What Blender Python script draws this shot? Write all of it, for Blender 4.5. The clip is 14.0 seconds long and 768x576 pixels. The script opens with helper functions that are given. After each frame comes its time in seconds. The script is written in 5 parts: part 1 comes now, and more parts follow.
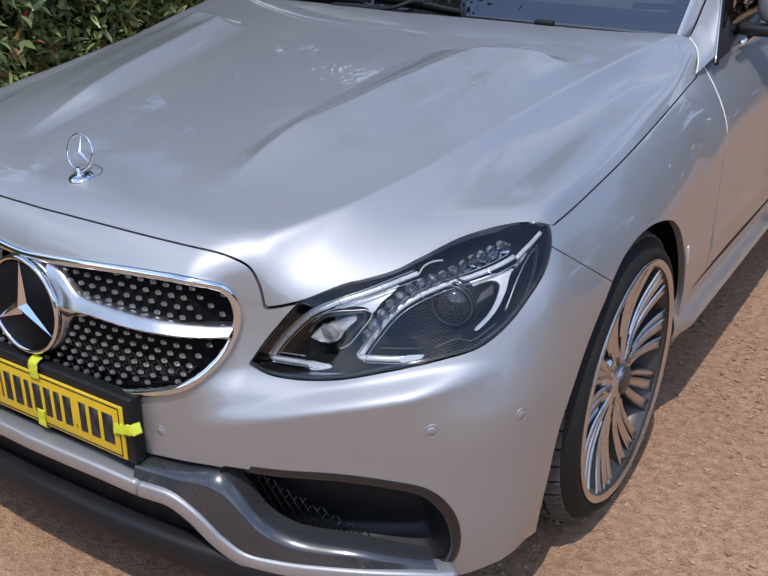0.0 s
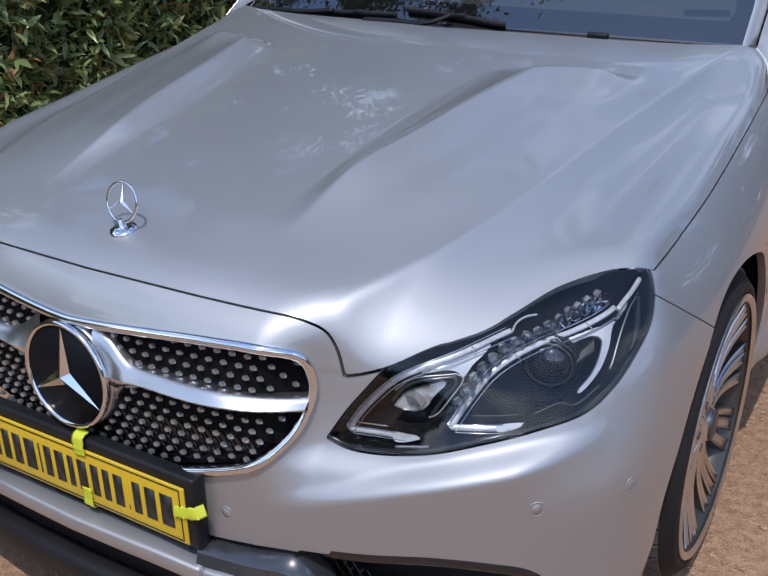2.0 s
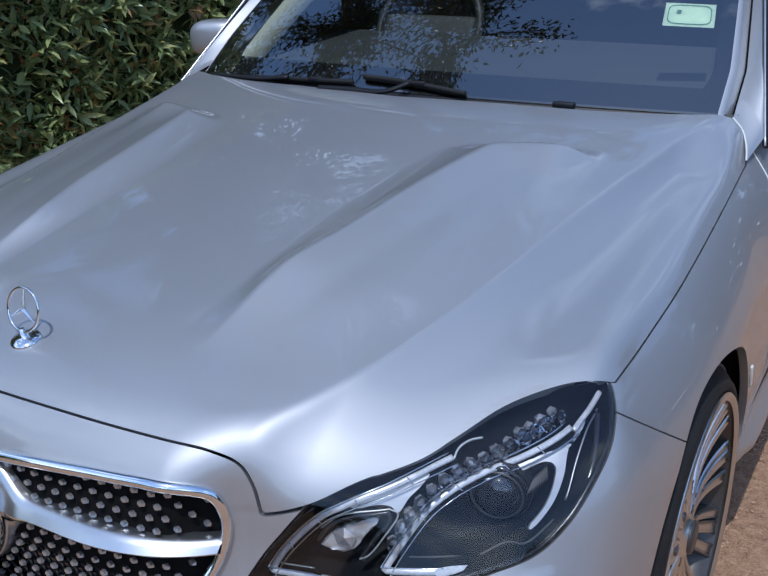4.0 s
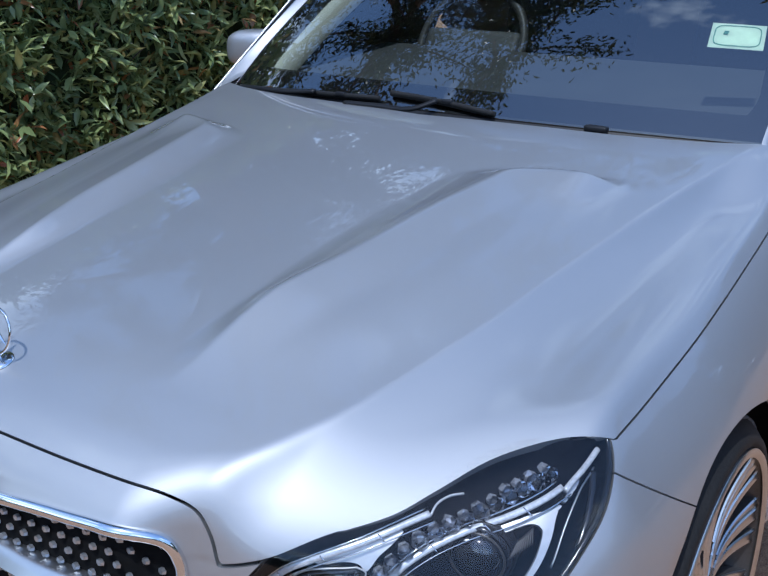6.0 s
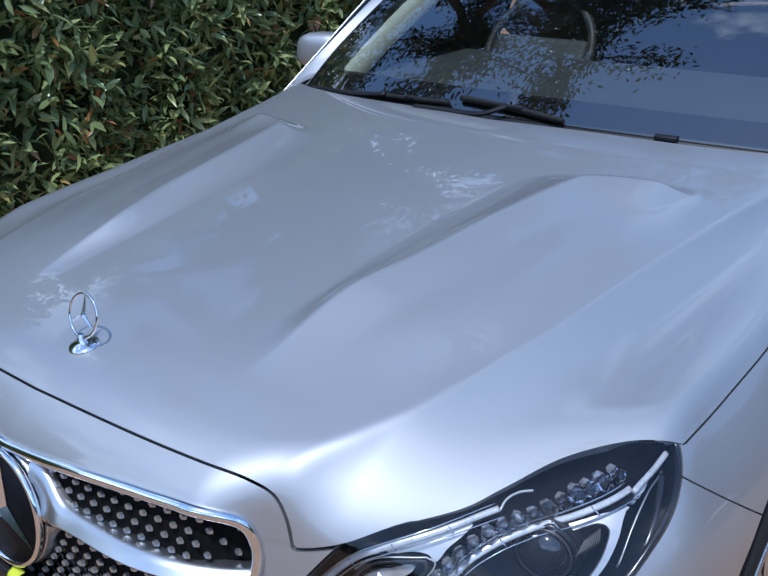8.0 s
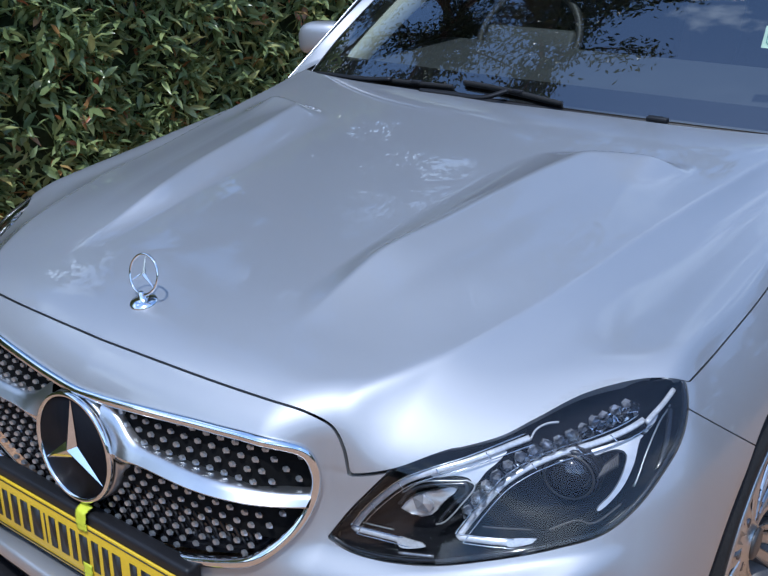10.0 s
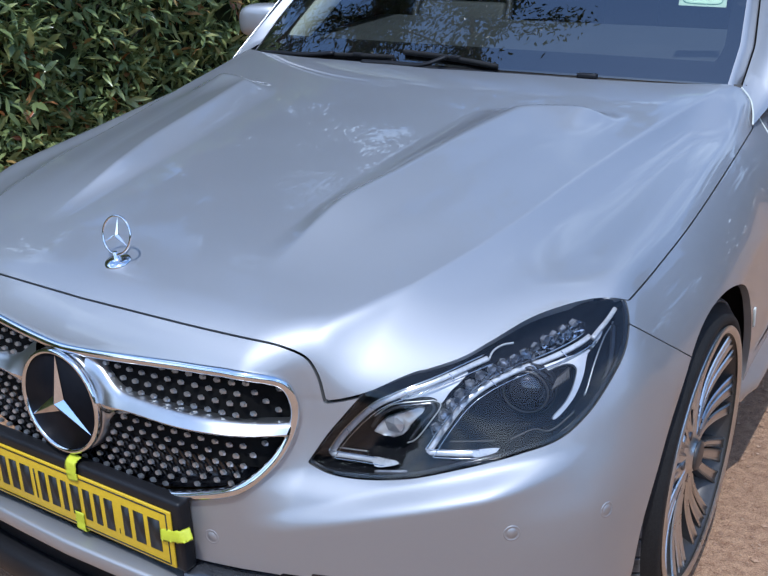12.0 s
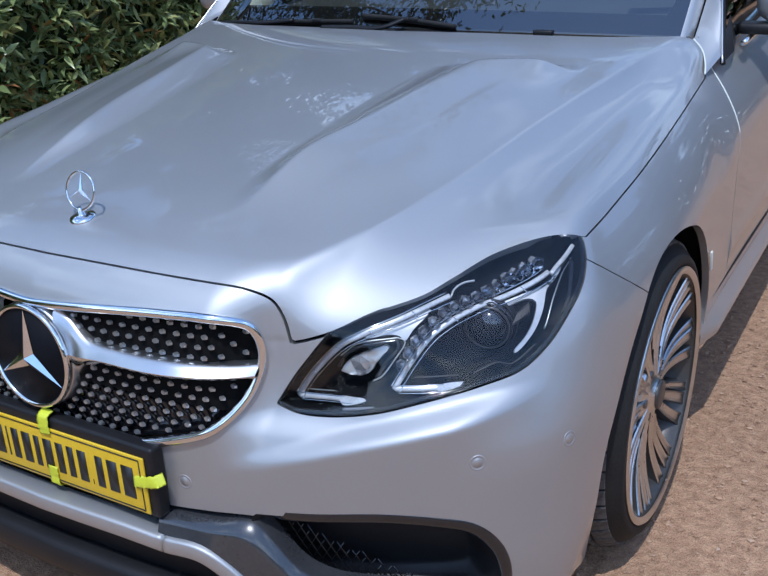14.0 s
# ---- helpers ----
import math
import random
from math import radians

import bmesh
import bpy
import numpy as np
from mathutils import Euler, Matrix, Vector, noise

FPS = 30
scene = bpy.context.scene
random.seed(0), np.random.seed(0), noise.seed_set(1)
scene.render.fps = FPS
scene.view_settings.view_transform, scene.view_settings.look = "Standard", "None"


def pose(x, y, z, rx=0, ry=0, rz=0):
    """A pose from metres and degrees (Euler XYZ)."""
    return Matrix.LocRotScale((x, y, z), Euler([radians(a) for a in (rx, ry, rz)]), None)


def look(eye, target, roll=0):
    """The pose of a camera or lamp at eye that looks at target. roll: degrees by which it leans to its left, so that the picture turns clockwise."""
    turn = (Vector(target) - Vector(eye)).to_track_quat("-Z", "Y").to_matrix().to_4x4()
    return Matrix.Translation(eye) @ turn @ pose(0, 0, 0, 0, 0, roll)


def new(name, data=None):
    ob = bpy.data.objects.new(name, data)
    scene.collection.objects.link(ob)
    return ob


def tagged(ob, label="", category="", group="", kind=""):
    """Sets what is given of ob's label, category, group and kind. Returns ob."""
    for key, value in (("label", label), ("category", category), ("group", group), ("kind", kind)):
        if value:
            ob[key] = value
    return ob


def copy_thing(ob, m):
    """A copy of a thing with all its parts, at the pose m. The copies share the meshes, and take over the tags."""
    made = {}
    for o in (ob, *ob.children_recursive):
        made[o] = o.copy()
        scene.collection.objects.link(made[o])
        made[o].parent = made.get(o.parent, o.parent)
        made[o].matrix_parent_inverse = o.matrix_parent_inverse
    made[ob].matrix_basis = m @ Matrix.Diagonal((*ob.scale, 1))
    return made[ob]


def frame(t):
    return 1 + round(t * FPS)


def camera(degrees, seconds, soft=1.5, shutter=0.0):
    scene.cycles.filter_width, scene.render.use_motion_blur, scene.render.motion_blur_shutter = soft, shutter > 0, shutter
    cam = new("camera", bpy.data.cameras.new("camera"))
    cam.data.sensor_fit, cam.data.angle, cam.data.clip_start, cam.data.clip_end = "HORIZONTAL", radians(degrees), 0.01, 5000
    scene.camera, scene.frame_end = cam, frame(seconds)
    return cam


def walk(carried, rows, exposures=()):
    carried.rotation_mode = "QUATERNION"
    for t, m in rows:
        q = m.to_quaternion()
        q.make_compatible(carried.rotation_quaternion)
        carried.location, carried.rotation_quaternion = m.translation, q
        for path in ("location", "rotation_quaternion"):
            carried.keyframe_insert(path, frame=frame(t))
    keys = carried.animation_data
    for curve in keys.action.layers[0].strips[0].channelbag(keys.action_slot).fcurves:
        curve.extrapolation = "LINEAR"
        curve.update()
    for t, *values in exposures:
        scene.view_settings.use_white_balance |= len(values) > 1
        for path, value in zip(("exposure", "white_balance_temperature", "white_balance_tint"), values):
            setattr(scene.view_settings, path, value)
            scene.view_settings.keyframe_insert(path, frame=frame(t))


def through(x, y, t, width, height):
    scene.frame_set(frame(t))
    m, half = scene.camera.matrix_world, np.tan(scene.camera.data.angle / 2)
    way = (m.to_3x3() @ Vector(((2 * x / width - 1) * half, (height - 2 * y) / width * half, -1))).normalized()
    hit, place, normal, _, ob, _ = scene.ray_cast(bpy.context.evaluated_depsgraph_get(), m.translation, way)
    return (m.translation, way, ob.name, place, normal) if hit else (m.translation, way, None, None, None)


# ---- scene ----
cam = camera(43.7, 14.0)
PATH = [
    (0, (1.444, -0.969, 1.376), (0.464, 0.567, 0.553), 0.4),
    (0.5, (1.416, -0.947, 1.372), (0.426, 0.582, 0.545), 0.2),
    (1, (1.337, -0.931, 1.382), (0.348, 0.595, 0.55), -0.0),
    (1.5, (1.245, -0.913, 1.393), (0.271, 0.621, 0.558), -0.4),
    (2, (1.195, -0.889, 1.401), (0.249, 0.664, 0.568), -0.9),
    (2.5, (1.185, -0.847, 1.407), (0.248, 0.727, 0.606), -1.3),
    (3, (1.18, -0.77, 1.415), (0.246, 0.815, 0.63), -1.4),
    (3.5, (1.181, -0.709, 1.428), (0.239, 0.88, 0.66), -1.5),
    (4, (1.185, -0.661, 1.434), (0.222, 0.919, 0.675), -1.6),
    (6.5, (1.227, -0.501, 1.428), (0.122, 0.996, 0.694), -0.6),
    (7, (1.228, -0.514, 1.43), (0.103, 0.968, 0.699), -0.3),
    (7.5, (1.215, -0.541, 1.434), (0.069, 0.926, 0.705), -0.1),
    (8, (1.21, -0.564, 1.434), (0.05, 0.893, 0.705), 0.0),
    (10.5, (1.236, -0.828, 1.44), (0.162, 0.688, 0.7), 0.3),
    (11, (1.255, -0.877, 1.433), (0.206, 0.657, 0.695), -0.4),
    (11.5, (1.27, -0.899, 1.421), (0.248, 0.652, 0.68), -0.9),
    (12, (1.28, -0.902, 1.402), (0.279, 0.658, 0.65), -1.4),
    (12.5, (1.286, -0.907, 1.379), (0.294, 0.655, 0.621), -1.6),
    (13, (1.3, -0.914, 1.359), (0.322, 0.654, 0.595), -2.0),
    (13.5, (1.317, -0.93, 1.344), (0.354, 0.645, 0.575), -2.3),
    (14, (1.325, -0.945, 1.338), (0.374, 0.637, 0.567), -2.6),
]
EXPOSURES = [(0.0, 0.74, 6080.0, 12.0), (1.5, 0.64, 5980.0, 12.0), (2.5, 0.58, 5980.0, 12.0), (3.0, 0.42, 5880.0, 11.0), (4.2, 0.56, 5430.0, 10.0), (6.5, 0.72, 5300.0, 9.0), (8.2, 0.72, 5300.0, 9.0), (11.0, 0.82, 5400.0, 9.0), (14.0, 0.76, 5400.0, 9.0)]

walk(cam, [(t, look(eye, target, roll)) for t, eye, target, roll in PATH], exposures=EXPOSURES)

# ---- world and sun ----
SUN_AZ, SUN_EL = 162.0, 65.0
world = bpy.data.worlds.new("sky")
scene.world = world
world.use_nodes = True
wn, wl = world.node_tree.nodes, world.node_tree.links
wn.clear()
sky = wn.new("ShaderNodeTexSky")
sky.sky_type, sky.sun_disc = "NISHITA", False
sky.sun_elevation, sky.sun_rotation = radians(SUN_EL), radians(SUN_AZ)
sky.air_density, sky.dust_density, sky.ozone_density = 1.0, 0.6, 1.5
coord = wn.new("ShaderNodeTexCoord")
stretch = wn.new("ShaderNodeMapping")
stretch.inputs["Scale"].default_value = (1.0, 1.0, 1.6)
puffs = wn.new("ShaderNodeTexNoise")
puffs.inputs["Scale"].default_value, puffs.inputs["Detail"].default_value, puffs.inputs["Roughness"].default_value = 2.6, 7.0, 0.58
shape = wn.new("ShaderNodeValToRGB")
shape.color_ramp.elements[0].position, shape.color_ramp.elements[1].position = 0.49, 0.66
cloud = wn.new("ShaderNodeRGB")
cloud.outputs[0].default_value = (7.9, 8.5, 9.0, 1)
over = wn.new("ShaderNodeMix")
over.data_type = "RGBA"
back = wn.new("ShaderNodeBackground")
back.inputs["Strength"].default_value = 0.135
world_out = wn.new("ShaderNodeOutputWorld")
wl.new(coord.outputs["Generated"], stretch.inputs["Vector"])
wl.new(stretch.outputs["Vector"], puffs.inputs["Vector"])
split, low, bank = wn.new("ShaderNodeSeparateXYZ"), wn.new("ShaderNodeMapRange"), wn.new("ShaderNodeMath")
low.inputs["From Min"].default_value, low.inputs["From Max"].default_value = 0.0, 0.75
low.inputs["To Min"].default_value, low.inputs["To Max"].default_value = 0.08, -0.07
bank.operation = "ADD"
wl.new(coord.outputs["Generated"], split.inputs[0])
wl.new(split.outputs["Z"], low.inputs["Value"])
wl.new(low.outputs["Result"], bank.inputs[0])
wl.new(puffs.outputs["Fac"], bank.inputs[1])
wl.new(bank.outputs[0], shape.inputs["Fac"])
wl.new(shape.outputs["Color"], over.inputs["Factor"])
wl.new(sky.outputs["Color"], over.inputs[6])
wl.new(cloud.outputs[0], over.inputs[7])
wl.new(over.outputs[2], back.inputs["Color"])
wl.new(back.outputs["Background"], world_out.inputs["Surface"])

sun_data = bpy.data.lights.new("sun", "SUN")
sun_data.energy, sun_data.angle, sun_data.color = 1.7, radians(0.6), (1.0, 0.93, 0.84)
sun = new("sun", sun_data)
# the light falls steeply from the front, a little from the car's left-hand side
sun_from = Vector((math.sin(radians(SUN_AZ)) * math.cos(radians(SUN_EL)), math.cos(radians(SUN_AZ)) * math.cos(radians(SUN_EL)), math.sin(radians(SUN_EL))))
sun.matrix_world = look(sun_from * 30, (0, 0, 0))


# ---- materials ----
def nodes_of(name):
    m = bpy.data.materials.new(name)
    m.use_nodes = True
    return m, m.node_tree.nodes, m.node_tree.links, m.node_tree.nodes["Principled BSDF"]


def surface(name, colour, rough=0.5, metal=0.0, vary=0.12, grain=60.0, blotch=4.0, bump=0.0, coat=0.0, spread=0.08, spec=0.5, ior=1.5):
    """A plain surface with variation at two scales and a fine relief."""
    m, n, l, p = nodes_of(name)
    tc = n.new("ShaderNodeTexCoord")
    fine, wide = n.new("ShaderNodeTexNoise"), n.new("ShaderNodeTexNoise")
    fine.inputs["Scale"].default_value, fine.inputs["Detail"].default_value = grain, 4.0
    wide.inputs["Scale"].default_value, wide.inputs["Detail"].default_value = blotch, 5.0
    both = n.new("ShaderNodeMath")
    both.operation = "ADD"
    ramp = n.new("ShaderNodeMapRange")
    ramp.inputs["From Min"].default_value, ramp.inputs["From Max"].default_value = 0.7, 1.3
    ramp.inputs["To Min"].default_value, ramp.inputs["To Max"].default_value = 1 - vary, 1 + vary
    tint = n.new("ShaderNodeVectorMath")
    tint.operation = "SCALE"
    tint.inputs[0].default_value = colour
    l.new(tc.outputs["Object"], fine.inputs["Vector"])
    l.new(tc.outputs["Object"], wide.inputs["Vector"])
    l.new(fine.outputs["Fac"], both.inputs[0])
    l.new(wide.outputs["Fac"], both.inputs[1])
    l.new(both.outputs[0], ramp.inputs["Value"])
    l.new(ramp.outputs["Result"], tint.inputs["Scale"])
    l.new(tint.outputs["Vector"], p.inputs["Base Color"])
    gloss = n.new("ShaderNodeMapRange")
    gloss.inputs["To Min"].default_value, gloss.inputs["To Max"].default_value = max(rough - spread, 0.01), min(rough + spread, 1)
    l.new(wide.outputs["Fac"], gloss.inputs["Value"])
    l.new(gloss.outputs["Result"], p.inputs["Roughness"])
    p.inputs["Metallic"].default_value, p.inputs["IOR"].default_value = metal, ior
    p.inputs["Coat Weight"].default_value, p.inputs["Coat Roughness"].default_value = coat, 0.03
    p.inputs["Specular IOR Level"].default_value = spec
    if bump:
        b = n.new("ShaderNodeBump")
        b.inputs["Strength"].default_value, b.inputs["Distance"].default_value = 0.5, bump
        l.new(fine.outputs["Fac"], b.inputs["Height"])
        l.new(b.outputs["Normal"], p.inputs["Normal"])
    return m


def glass(name, tint, gloss_colour=(1, 1, 1, 1), ior=1.5, rough=0.0):
    """A thin clear shell: what lies behind it shows through, and it mirrors by Fresnel."""
    m = bpy.data.materials.new(name)
    m.use_nodes = True
    n, l = m.node_tree.nodes, m.node_tree.links
    n.clear()
    clear, gl, mix, fr, out = (n.new("ShaderNode" + k) for k in ("BsdfTransparent", "BsdfGlossy", "MixShader", "Fresnel", "OutputMaterial"))
    clear.inputs["Color"].default_value = (*tint, 1)
    gl.inputs["Color"].default_value, gl.inputs["Roughness"].default_value = gloss_colour, rough
    fr.inputs["IOR"].default_value = ior
    l.new(fr.outputs[0], mix.inputs[0])
    l.new(clear.outputs[0], mix.inputs[1])
    l.new(gl.outputs[0], mix.inputs[2])
    l.new(mix.outputs[0], out.inputs["Surface"])
    return m


paint = surface("silver_paint", (0.425, 0.428, 0.432), 0.54, 0.74, 0.035, 1400.0, 2.0, coat=1.0, spread=0.02)
paint.node_tree.nodes["Principled BSDF"].inputs["Coat Roughness"].default_value = 0.008
chrome = surface("chrome", (0.82, 0.83, 0.84), 0.06, 1.0, 0.03, 80, 6, spread=0.03)
satin_chrome = surface("satin_chrome", (0.58, 0.59, 0.60), 0.34, 1.0, 0.03, 80, 6)
light_guide = surface("frosted_light_guide", (0.62, 0.625, 0.64), 0.22, 0.25, 0.22, 260, 60, coat=1.0)
clear_bead = surface("clear_plastic_bead", (0.44, 0.45, 0.48), 0.12, 0.55, 0.15, 120, 30, coat=1.0)
dark_lens = surface("dark_projector_glass", (0.012, 0.013, 0.016), 0.02, 0.0, 0.1, 100, 10, coat=1.0)
gloss_black = surface("gloss_black_plastic", (0.012, 0.012, 0.014), 0.12, 0.0, 0.2, 150, 8, coat=0.5)
satin_black = surface("satin_black_plastic", (0.012, 0.012, 0.0135), 0.45, 0.0, 0.25, 300, 8, bump=0.0004, spec=0.3)
housing_black = surface("lamp_housing_black", (0.007, 0.0075, 0.010), 0.5, 0.0, 0.15, 100, 10, spec=0.08)
void_black = surface("dark_cavity", (0.006, 0.006, 0.006), 0.9, 0.0, 0.2, 60, 4, spec=0.1)
rubber = surface("tyre_rubber", (0.017, 0.0165, 0.016), 0.70, 0.0, 0.3, 220, 9, bump=0.0006, spec=0.25)
alloy = surface("machined_alloy", (0.66, 0.64, 0.62), 0.30, 1.0, 0.06, 160, 9)
gunmetal = surface("dark_grey_alloy_paint", (0.075, 0.070, 0.066), 0.38, 0.5, 0.12, 160, 9)
iron = surface("brake_iron", (0.18, 0.17, 0.165), 0.45, 0.8, 0.2, 90, 12)
yellow = surface("yellow_plate", (0.70, 0.47, 0.015), 0.34, 0.0, 0.06, 120, 14, coat=0.3)
tape_green = surface("fluorescent_tape", (0.58, 0.62, 0.03), 0.5, 0.0, 0.08, 200, 30, bump=0.0006)
ink = surface("black_ink", (0.015, 0.015, 0.014), 0.4, 0.0, 0.2, 200, 20)
trim_beige = surface("pale_cabin_trim", (0.62, 0.64, 0.58), 0.7, 0.0, 0.06, 200, 6)
dash_dark = surface("dashboard_plastic", (0.062, 0.065, 0.068), 0.6, 0.0, 0.15, 300, 8, bump=0.0004)
seat_dark = surface("seat_leather", (0.05, 0.05, 0.052), 0.5, 0.0, 0.15, 120, 8)
paper = surface("pale_green_paper", (0.62, 0.72, 0.58), 0.7, 0.0, 0.08, 60, 20)
bark = surface("bark", (0.10, 0.075, 0.055), 0.9, 0.0, 0.35, 40, 6, bump=0.01)
lens_glass = glass("headlamp_lens", (0.96, 0.97, 0.98), ior=1.5)
bead_glass = glass("clear_bead", (0.94, 0.95, 0.97), ior=1.7)
leaf_ink = surface("green_ink", (0.10, 0.28, 0.20), 0.6, 0.0, 0.1, 200, 20)
tread_rubber = surface("dusty_tread_rubber", (0.105, 0.096, 0.088), 0.85, 0.0, 0.35, 160, 30, spec=0.2)
fin_gloss = surface("piano_black_fin", (0.032, 0.033, 0.036), 0.24, 0.0, 0.15, 150, 8, coat=1.0)
pin_metal = surface("grille_pin_metal", (0.50, 0.51, 0.52), 0.30, 0.82, 0.06, 80, 6)
lamp_silver = surface("lamp_silver", (0.60, 0.59, 0.58), 0.34, 0.55, 0.08, 80, 30)
screen_glass = glass("windscreen_glass", (0.68, 0.77, 0.76), ior=2.5)
side_glass = glass("tinted_side_glass", (0.10, 0.12, 0.12), ior=1.55)


def leaf_material(name, stops, rough=0.38, through=0.0):
    m, n, l, p = nodes_of(name)
    geo, ramp = n.new("ShaderNodeNewGeometry"), n.new("ShaderNodeValToRGB")
    e = ramp.color_ramp.elements
    while len(e) < len(stops):
        e.new(0.5)
    for k, (at, colour) in enumerate(stops):
        e[k].position, e[k].color = at, (*colour, 1)
    l.new(geo.outputs["Random Per Island"], ramp.inputs["Fac"])
    l.new(ramp.outputs["Color"], p.inputs["Base Color"])
    p.inputs["Roughness"].default_value = rough
    if through > 0:
        # thin leaves let part of the light through
        tl, mixs, out = n.new("ShaderNodeBsdfTranslucent"), n.new("ShaderNodeMixShader"), n["Material Output"]
        l.new(ramp.outputs["Color"], tl.inputs["Color"])
        mixs.inputs[0].default_value = through
        l.new(p.outputs[0], mixs.inputs[1])
        l.new(tl.outputs[0], mixs.inputs[2])
        l.new(mixs.outputs[0], out.inputs["Surface"])
    return m


hedge_leaf = leaf_material("hedge_leaf", [(0.0, (0.15, 0.20, 0.080)), (0.45, (0.27, 0.335, 0.13)), (0.78, (0.37, 0.43, 0.17)), (0.92, (0.44, 0.42, 0.15)), (0.955, (0.42, 0.25, 0.09)), (1.0, (0.42, 0.13, 0.06))], 0.27, 0.30)
tree_leaf = leaf_material("tree_leaf", [(0.0, (0.030, 0.050, 0.016)), (0.6, (0.050, 0.078, 0.024)), (1.0, (0.085, 0.11, 0.035))])


def soil_material():
    m, n, l, p = nodes_of("brown_murram_ground")
    tc = n.new("ShaderNodeTexCoord")
    wide, mid, fine, stones = n.new("ShaderNodeTexNoise"), n.new("ShaderNodeTexNoise"), n.new("ShaderNodeTexNoise"), n.new("ShaderNodeTexVoronoi")
    for t, s, d in ((wide, 0.9, 6), (mid, 42, 6), (fine, 330, 6)):
        t.inputs["Scale"].default_value, t.inputs["Detail"].default_value = s, d
        l.new(tc.outputs["Object"], t.inputs["Vector"])
    stones.inputs["Scale"].default_value = 110
    l.new(tc.outputs["Object"], stones.inputs["Vector"])
    ramp = n.new("ShaderNodeValToRGB")
    e = ramp.color_ramp.elements
    e[0].position, e[0].color = 0.38, (0.30, 0.160, 0.088, 1)
    e[1].position, e[1].color = 0.62, (0.62, 0.385, 0.225, 1)
    add = n.new("ShaderNodeMath")
    add.operation = "MULTIPLY_ADD"
    add.inputs[1].default_value, add.inputs[2].default_value = 0.40, 0.0
    l.new(mid.outputs["Fac"], add.inputs[0])
    add2 = n.new("ShaderNodeMath")
    add2.operation = "MULTIPLY_ADD"
    add2.inputs[1].default_value = 0.60
    l.new(fine.outputs["Fac"], add2.inputs[0])
    l.new(add.outputs[0], add2.inputs[2])
    l.new(add2.outputs[0], ramp.inputs["Fac"])
    tone = n.new("ShaderNodeMapRange")
    tone.inputs["To Min"].default_value, tone.inputs["To Max"].default_value = 0.75, 1.25
    l.new(wide.outputs["Fac"], tone.inputs["Value"])
    sc = n.new("ShaderNodeVectorMath")
    sc.operation = "SCALE"
    l.new(ramp.outputs["Color"], sc.inputs[0])
    l.new(tone.outputs["Result"], sc.inputs["Scale"])
    l.new(sc.outputs["Vector"], p.inputs["Base Color"])
    p.inputs["Roughness"].default_value = 0.92
    hsum = n.new("ShaderNodeMath")
    hsum.operation = "MULTIPLY_ADD"
    hsum.inputs[1].default_value = -0.5
    l.new(stones.outputs["Distance"], hsum.inputs[0])
    l.new(fine.outputs["Fac"], hsum.inputs[2])
    b = n.new("ShaderNodeBump")
    b.inputs["Strength"].default_value, b.inputs["Distance"].default_value = 1.0, 0.007
    l.new(hsum.outputs[0], b.inputs["Height"])
    b2 = n.new("ShaderNodeBump")
    b2.inputs["Strength"].default_value, b2.inputs["Distance"].default_value = 0.7, 0.009
    l.new(mid.outputs["Fac"], b2.inputs["Height"])
    l.new(b.outputs["Normal"], b2.inputs["Normal"])
    l.new(b2.outputs["Normal"], p.inputs["Normal"])
    return m


soil = soil_material()
pebble_mat = leaf_material("pebbles", [(0.0, (0.27, 0.155, 0.095)), (0.7, (0.46, 0.29, 0.18)), (1.0, (0.47, 0.32, 0.21))], 0.9)


# ---- mesh helpers ----
def link(name, verts, faces, material, parent=None, label="", smooth=True):
    me = bpy.data.meshes.new(name)
    me.from_pydata([tuple(map(float, v)) for v in verts], [], [tuple(int(i) for i in f) for f in faces])
    me.materials.append(material)
    if smooth:
        me.polygons.foreach_set("use_smooth", [True] * len(me.polygons))
    me.update()
    ob = new(name, me)
    if parent:
        ob.parent = parent
    if label:
        tagged(ob, label)
    return ob


def part(name, bm, material, parent, label="", smooth=True):
    me = bpy.data.meshes.new(name)
    bm.normal_update()
    bm.to_mesh(me)
    bm.free()
    me.materials.append(material)
    if smooth:
        me.polygons.foreach_set("use_smooth", [True] * len(me.polygons))
    ob = new(name, me)
    ob.parent = parent
    if label:
        tagged(ob, label)
    return ob


def thing(name, label, category, group="", kind=""):
    return tagged(new(name), label, category, group, kind)


def block(size, at=(0, 0, 0), bevel=0.004, seg=2, turn=None):
    bm = bmesh.new()
    bmesh.ops.create_cube(bm, size=1.0)
    bmesh.ops.scale(bm, vec=size, verts=bm.verts)
    if bevel:
        bmesh.ops.bevel(bm, geom=list(bm.edges), offset=bevel, segments=seg, affect="EDGES", profile=0.6)
    if turn is not None:
        bmesh.ops.transform(bm, matrix=turn, verts=bm.verts)
    bmesh.ops.translate(bm, vec=at, verts=bm.verts)
    return bm


